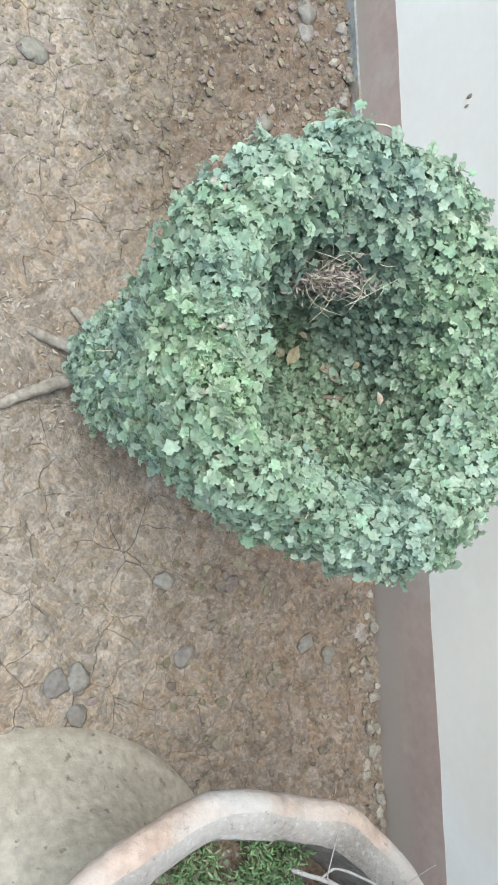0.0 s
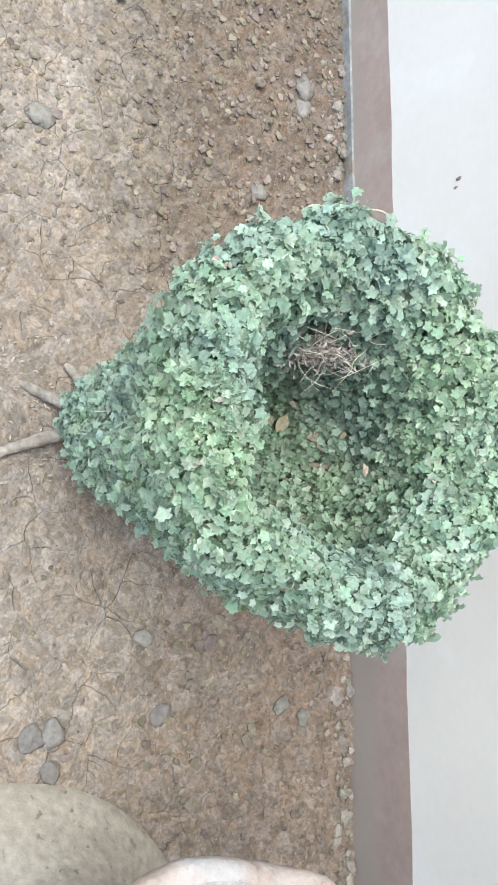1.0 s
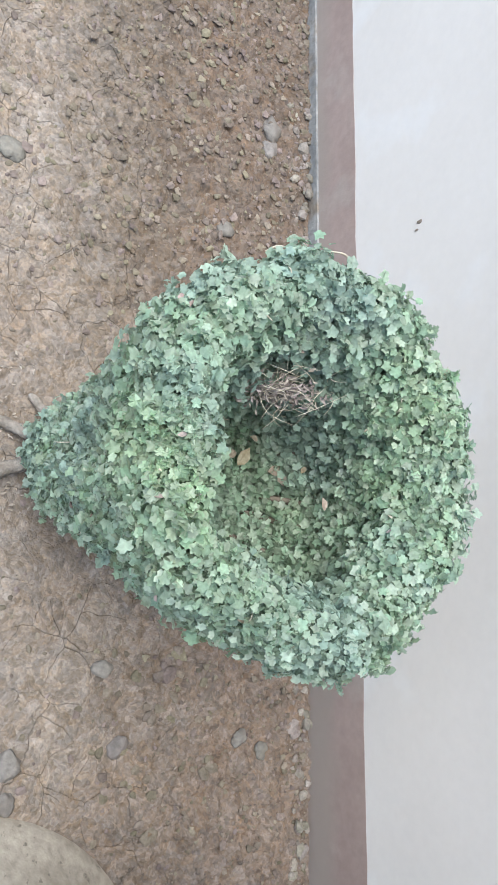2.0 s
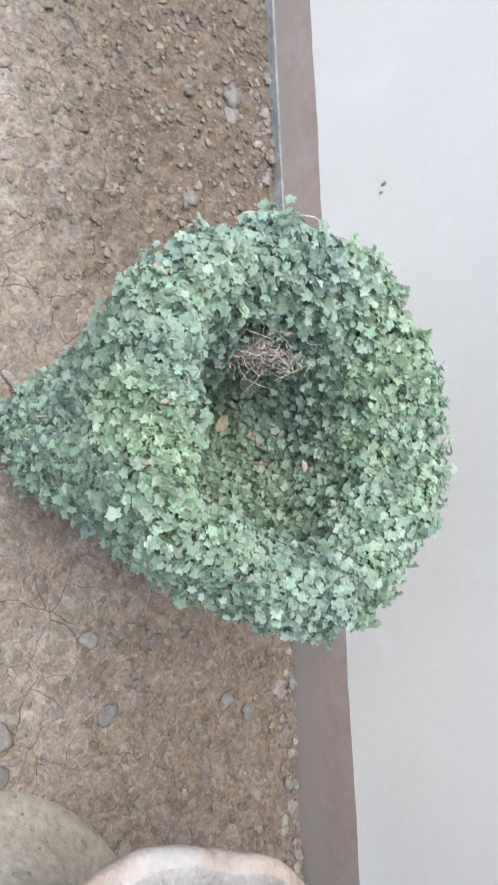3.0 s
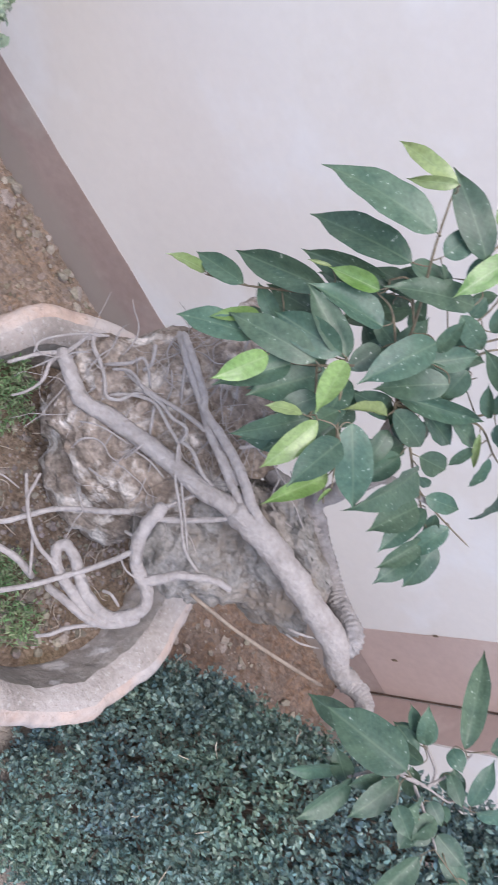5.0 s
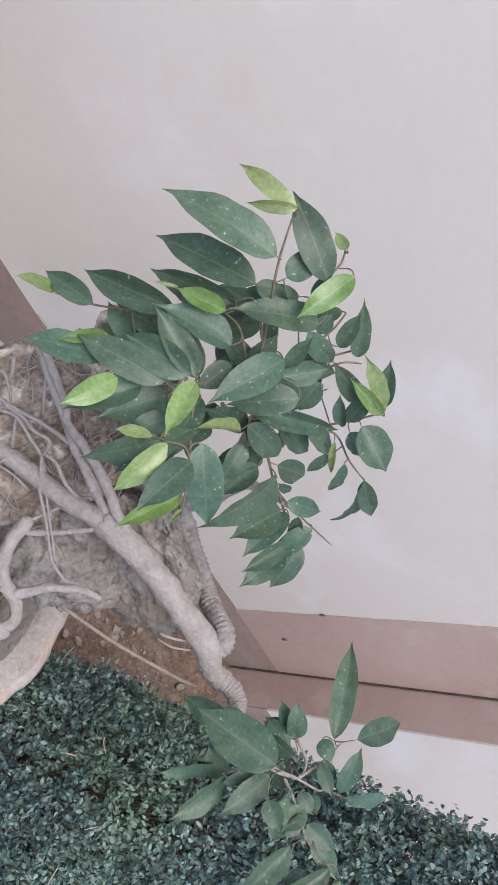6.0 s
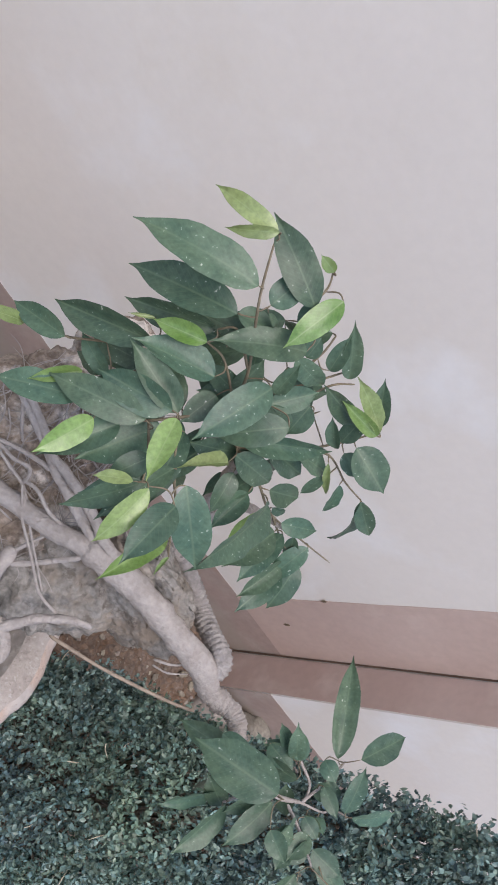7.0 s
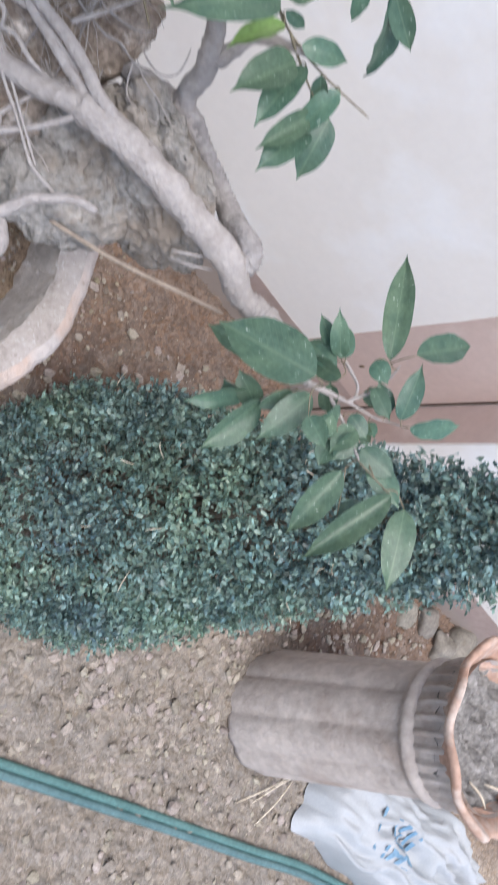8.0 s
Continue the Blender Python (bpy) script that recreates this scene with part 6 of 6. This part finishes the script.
def fluted_pot():
    thing = new("fluted_pot")
    tagged(thing, "grey mortar pot with fluted sides and wavy terracotta rim", "flower pot")
    thing.matrix_basis = LEAN_POT @ Matrix.Diagonal((0.96, 0.96, 1.08, 1))

    def flutes(a, z, r):
        h = 1 - step(0.432, 0.452, z)
        return r * (1 - 0.085 * h * (1 - abs(math.sin(5 * a + 0.9)) ** 0.4)), z

    body = [(0.001, 0.0), (0.154, 0.0), (0.157, 0.015), (0.155, 0.10), (0.152, 0.22), (0.149, 0.34), (0.147, 0.432), (0.148, 0.444), (0.156, 0.451), (0.159, 0.460), (0.156, 0.470), (0.146, 0.476)]
    solid("pot_body", *revolve(body, 160, (0, 0, 0), flutes), CONCRETE, thing)

    def ribs(a, z, r):
        return r * (1 + 0.085 * max(0.0, math.cos(30 * a)) ** 0.8 * step(0.476, 0.488, z) * (1 - step(0.535, 0.552, z))), z

    neck = [(0.145, 0.472), (0.147, 0.484), (0.149, 0.500), (0.152, 0.525), (0.155, 0.548), (0.159, 0.566)]
    solid("neck", *revolve(neck, 360, (0, 0, 0), ribs), CONCRETE, thing, "ribbed mortar collar")

    def scallop(a, z, r):
        return r * (1 + 0.045 * math.cos(8 * a + 0.4)), z + 0.010 * math.cos(8 * a + 0.4)

    rim = [(0.150, 0.546), (0.170, 0.556), (0.190, 0.566), (0.203, 0.573), (0.206, 0.582), (0.202, 0.589), (0.194, 0.588), (0.184, 0.578), (0.160, 0.555), (0.138, 0.50)]
    solid("rim", *revolve(rim, 144, (0, 0, 0), scallop), CLAY_RIM, thing, "wavy orange terracotta rim")
    verts, faces = [], []
    for i in range(25):
        for k in range(72):
            a, r = 2 * math.pi * k / 72, 0.154 * i / 24
            x, y = r * math.cos(a), r * math.sin(a)
            verts.append((x, y, 0.528 + 0.03 * noise.fractal(Vector((x * 26, y * 26, 3.0)), 0.8, 2.0, 5)))
    for i in range(24):
        for k in range(72):
            a, b = i * 72 + k, i * 72 + (k + 1) % 72
            faces.append((a, b, b + 72, a + 72))
    soil = tagged(solid("pot_soil", verts, faces, ASH_SOIL), "lumpy grey dry soil in the fluted pot", "soil", kind="stuff")
    soil.matrix_basis = LEAN_POT @ Matrix.Diagonal((0.96, 0.96, 1.08, 1))
    for i, (dx, dy, ex, ey) in enumerate(((0.00, -0.10, 0.06, -0.13), (0.06, -0.08, 0.13, -0.07))):
        ob = tagged(solid("straw", *tube([(dx, dy, 0.54), ((dx + ex) / 2, (dy + ey) / 2, 0.553), (ex, ey, 0.552)], 0.003, 0.002, 5, 8), DRY), "dry pale straw lying on the pot's soil", "straw", "straws")
        ob.matrix_basis = LEAN_POT @ Matrix.Diagonal((0.96, 0.96, 1.08, 1))


fluted_pot()


def plastic_sack():
    thing = tagged(empty("plastic_sack", (2.67, 0.675, 0.0)), "crumpled white plastic sack with blue print, lying behind a pot", "sack")
    nx, ny = 60, 44
    verts, faces = [], []

    def skin(u, v, sign):
        edge = (1 - abs(2 * u - 1) ** 3.0) * (1 - abs(2 * v - 1) ** 2.6)
        x = 2.415 + 0.70 * u + 0.05 * noise.noise(Vector((v * 4, u * 2, 1)))
        y = 0.57 + 0.30 * v - 0.06 * u + 0.045 * noise.noise(Vector((u * 4, v * 2, 5)))
        ridge = abs(noise.noise(Vector((u * 5.0 + v * 3.0, v * 5.0 - u * 2, 2.0))))
        fold = abs(noise.noise(Vector((u * 11.0 - v * 6.0, v * 9.0 + u * 5, 8.0))))
        z = 0.012 + 0.088 * min(1.0, 2.5 * max(edge, 0.0)) + sign * 0.095 * max(edge, 0.0) ** 0.5 + ((0.085 * (0.3 - ridge) + 0.05 * (0.25 - fold) ** 1) * max(edge, 0) ** 0.4 if sign > 0 else 0)
        return x, y, max(z * (0.45 + 0.75 * u), 0.004)

    for sign in (1, -1):
        base = len(verts)
        for i in range(nx + 1):
            for j in range(ny + 1):
                verts.append(skin(i / nx, j / ny, sign))
        for i in range(nx):
            for j in range(ny):
                a = base + i * (ny + 1) + j
                q = (a, a + ny + 1, a + ny + 2, a + 1)
                faces.append(q if sign > 0 else q[::-1])
    under(solid("sack_body", verts, faces, SACK), thing)

    def bar(u0, u1, v0, v1):
        vs, fs = [], []
        for i in range(7):
            for j in range(3):
                x, y, z = skin(u0 + (u1 - u0) * i / 6, v0 + (v1 - v0) * j / 2, 1)
                vs.append((x, y, z + 0.003))
        for i in range(6):
            for j in range(2):
                a = i * 3 + j
                fs.append((a, a + 3, a + 4, a + 1))
        under(solid("print_bar", vs, fs, INK, label="blue printed bar"), thing)

    bar(0.25, 0.275, 0.30, 0.60)
    for k in range(4):
        bar(0.36, 0.382, 0.32 + 0.07 * k, 0.35 + 0.07 * k)
    for u, v in ((0.32, 0.27), (0.35, 0.27), (0.38, 0.27), (0.42, 0.27), (0.45, 0.27)):
        bar(u, u + 0.016, v, v + 0.15)
    for u, v in ((0.32, 0.44), (0.36, 0.44), (0.40, 0.44), (0.44, 0.44)):
        bar(u, u + 0.016, v, v + 0.13)
    bar(0.14, 0.16, 0.62, 0.74)


plastic_sack()
for hy, hm, hl in ((0.0095, HOSE, "teal green garden hose lying on the gritty ground"), (-0.0095, HOSE_DARK, "dull blue-green garden hose lying beside another hose")):
    tagged(solid("garden_hose", *tube([(0.7, 0.215 + hy, 0.010), (1.1, 0.284 + hy, 0.011), (1.557, 0.358 + hy, 0.011), (1.80, 0.396 + hy, 0.012), (2.02, 0.430 + hy, 0.011), (2.30, 0.471 + hy, 0.012), (2.60, 0.513 + hy, 0.011), (3.2, 0.53 + hy, 0.011), (4.0, 0.45 + hy, 0.010)], 0.0098, 0.0098, 12, 90, 0.0), hm),
           hl, "hose", "garden hoses")

# stones lying about
for sx, sy, sz, ss, sl, sf in ((0.354, 0.835, 0.0, 0.021, "rounded grey stone bedded in cracked earth", 0.6), (0.358, 0.797, 0.0, 0.020, "rounded bluish grey stone bedded in cracked earth", 0.5), (0.412, 0.833, 0.0, 0.017, "small grey stone beside the mound", 0.6),
                               (0.341, 1.031, 0.0, 0.016, "pale flat stone in the soil", 0.45), (0.205, 0.999, 0.0, 0.016, "grey flat stone in the soil", 0.45), (0.373, 1.336, 0.0, 0.014, "grey stone near the wall foot", 0.6),
                               (0.346, 1.286, 0.0, 0.015, "bluish grey stone near the wall foot", 0.5), (-0.668, 1.247, 0.0, 0.016, "pale pebble in gritty soil", 0.6), (-0.876, 1.358, 0.0, 0.018, "pale stone near the wall foot", 0.6),
                               (-0.918, 1.36, 0.0, 0.024, "long pale stone near the wall foot", 0.6), (-0.717, 0.79, 0.0, 0.022, "grey stone bedded in trodden earth", 0.4),
                               (1.855, 1.285, 0.02, 0.036, "grey lump of rubble at the wall corner", 0.9), (1.925, 1.295, 0.03, 0.044, "grey lump of rubble at the wall corner", 0.9), (1.995, 1.32, 0.03, 0.048, "pale lump of rubble at the wall corner", 0.9), (1.80, 1.27, 0.01, 0.028, "pale lump of rubble at the wall corner", 0.8),
                               (2.50, 1.25, 0.0, 0.036, "brown-grey cobble beside the wall foot", 0.8), (2.60, 1.285, 0.0, 0.040, "brown-grey cobble beside the wall foot", 0.8), (2.72, 1.265, 0.0, 0.048, "dark cobble beside the wall foot", 0.8), (2.80, 1.30, 0.0, 0.065, "pale cobble beside the wall foot", 0.8)):
    loose_stone(sx, sy, sz, ss, int(ss * 7000 + sx * 50) % 97, sl, sf, turn=sx * 400)


def gravel():
    """Grit and pebbles: thick beside the wall, round the cone and by the fluted pot, thin on the trodden mud."""
    rnd = np.random.RandomState(77)
    stones = [pebble(rnd, 1.0, 0.45 + 0.35 * rnd.rand(), 1, 0.5) for _ in range(20)]
    chips = [pebble(rnd, 1.0, 0.35 + 0.4 * rnd.rand(), 1, 0.75) for _ in range(24)]
    shapes = stones
    verts, faces, spots = [], [], []
    crumbs = []

    def put(x, y, s):
        spots.append((x, y, s))

    def lay(x, y, s, h):
        v, f = shapes[rnd.randint(len(shapes))]
        a = rnd.rand() * 6.28
        c, e = math.cos(a), math.sin(a)
        base = len(verts)
        for p in v:
            verts.append((x + s * (c * p[0] - e * p[1]), y + s * (e * p[0] + c * p[1]), h + s * (p[2] + 0.15)))
        faces.extend(tuple(i + base for i in q) for q in f)

    count = tries = 0
    while count < 13000 and tries < 160000:
        tries += 1
        x, y = rnd.uniform(-1.9, 1.2), rnd.uniform(0.2, 1.45)
        d = 0.10 + 0.5 * step(0.9, 1.3, y) + 0.35 * step(-0.25, -0.7, x) * step(0.5, 0.9, y) + 0.5 * step(1.38, 1.44, y)
        if ((x - 0.725) / 0.32) ** 2 + ((y - 0.735) / 0.36) ** 2 < 1 or rnd.rand() > d:
            continue
        crumbs.append((x, y, 0.0015 + (0.0074 if x < -0.45 else 0.0055) * rnd.rand() ** 3.5))
        count += 1
    # coarse grit before the cone, densest round the fluted pot
    count = 0
    while count < 5200:
        x, y = rnd.uniform(1.0, 3.0), rnd.uniform(0.15, 1.3)
        near = math.hypot(x - POT[0] + 0.2, y - POT[1] + 0.05)
        if abs(y - 0.358 - 0.15 * (x - 1.557)) < 0.035 or math.hypot(x - POT[0], y - POT[1]) < 0.16 or rnd.rand() > (0.06 if y > 0.6 + 0.75 * max(0.0, x - 1.35) else 0.25) + 0.75 * math.exp(-(near / 0.35) ** 2) + 0.3 * step(0.4, 0.6, y):
            continue
        put(x, y, 0.0018 + 0.0125 * rnd.rand() ** 4.5)
        count += 1
    # rubble gathered along the foot of the skirting
    for i in range(230):
        put(rnd.uniform(-1.0, 1.0), 1.452 - 0.045 * rnd.rand() ** 1.6, 0.004 + 0.011 * rnd.rand() ** 2)
    # flat broken clods between the bush and the bowl
    for i in range(60):
        x = rnd.normal() * 0.10 + 0.30
        crumbs.append((x, 1.10 + rnd.normal() * 0.09, 0.005 + 0.008 * rnd.rand() ** 1.5))
    for kind, places, mat, label in (("gravel", spots, PEBBLE, "scattered grit and small pebbles on bare earth"), ("soil_crumbs", crumbs, CRUMB, "brown soil crumbs and small clods on bare earth")):
        verts.clear()
        faces.clear()
        shapes = stones if kind == "gravel" else chips
        where = np.array(places)
        heights = ground_height(where[:, 0], where[:, 1])
        for (x, y, s), h in zip(places, heights):
            lay(x, y, s, float(h))
        tagged(solid(kind, verts, faces, mat, smooth=False), label, "gravel", kind="stuff")


gravel()


def leaf_litter():
    """Dry fallen bits round the bush's roots."""
    rnd = np.random.RandomState(91)
    tv, tf = np.array(OVAL[0]), OVAL[1]
    count = 150
    p = np.stack([rnd.uniform(-0.34, -0.06, count), 0.70 + 0.16 * rnd.rand(count), np.zeros(count)], -1)
    p[:, 2] = ground_height(p[:, 0], p[:, 1]) + 0.004
    ax, al, out = leaf_frames(p, np.tile(np.array([[0.0, 0.0, 1.0]]), (count, 1)), rnd, 0.5, 0.0)
    s = 0.005 + 0.007 * rnd.rand(count)
    v = (p[:, None] + s[:, None, None] * (0.7 * tv[None, :, 0:1] * ax[:, None] + tv[None, :, 1:2] * al[:, None] + 2 * tv[None, :, 2:3] * out[:, None])).reshape(-1, 3)
    f = [tuple(int(i * len(tv) + j) for j in t) for i in range(count) for t in tf]
    tagged(new("leaf_litter", mesh_data("leaf_litter", v, f, ROOT, False)), "dry fallen leaf bits on earth round the bush's roots", "litter", kind="stuff")


leaf_litter()

# dry stalks by the sack and specks on the wall
for i, (a, b, c) in enumerate((((2.33, 0.68, 0.01), (2.26, 0.62, 0.02), (2.19, 0.55, 0.008)), ((2.34, 0.67, 0.01), (2.30, 0.60, 0.025), (2.28, 0.53, 0.008)), ((2.35, 0.69, 0.01), (2.28, 0.64, 0.03), (2.24, 0.57, 0.008)))):
    tagged(solid("dry_stalk", *tube([a, b, c], 0.0026, 0.0016, 5, 10, 0.2, i), DRY), "dry pale stalk lying on grit beside the sack", "stalk", "dry stalks")
for sx, sz, sr in ((-0.614, 0.346, 0.006), (-0.600, 0.338, 0.004), (0.061, 0.613, 0.005), (-0.15, 0.75, 0.004)):
    ob = part("wall_speck", boulder(sr, int(sx * 100) % 50, 2, 0.4, (0.6, 0.3, 1.2)), STEM)
    ob.matrix_basis = pose(sx, WALL_Y - 0.0008, sz, 0, 0, 0)
    tagged(ob, "small dark mud speck stuck on the cream wall", "speck", "wall specks")
for sx, sz, sr in ((1.681, 0.261, 0.007), (1.577, 0.425, 0.006)):
    ob = part("wall_speck", boulder(sr, int(sx * 100) % 50, 2, 0.4, (0.6, 0.3, 1.3)), SOIL)
    ob.matrix_basis = pose(sx, WALL_Y - 0.0025, sz, 0, 0, 0)
    tagged(ob, "small dark mud speck on the salmon band", "speck", "wall specks")
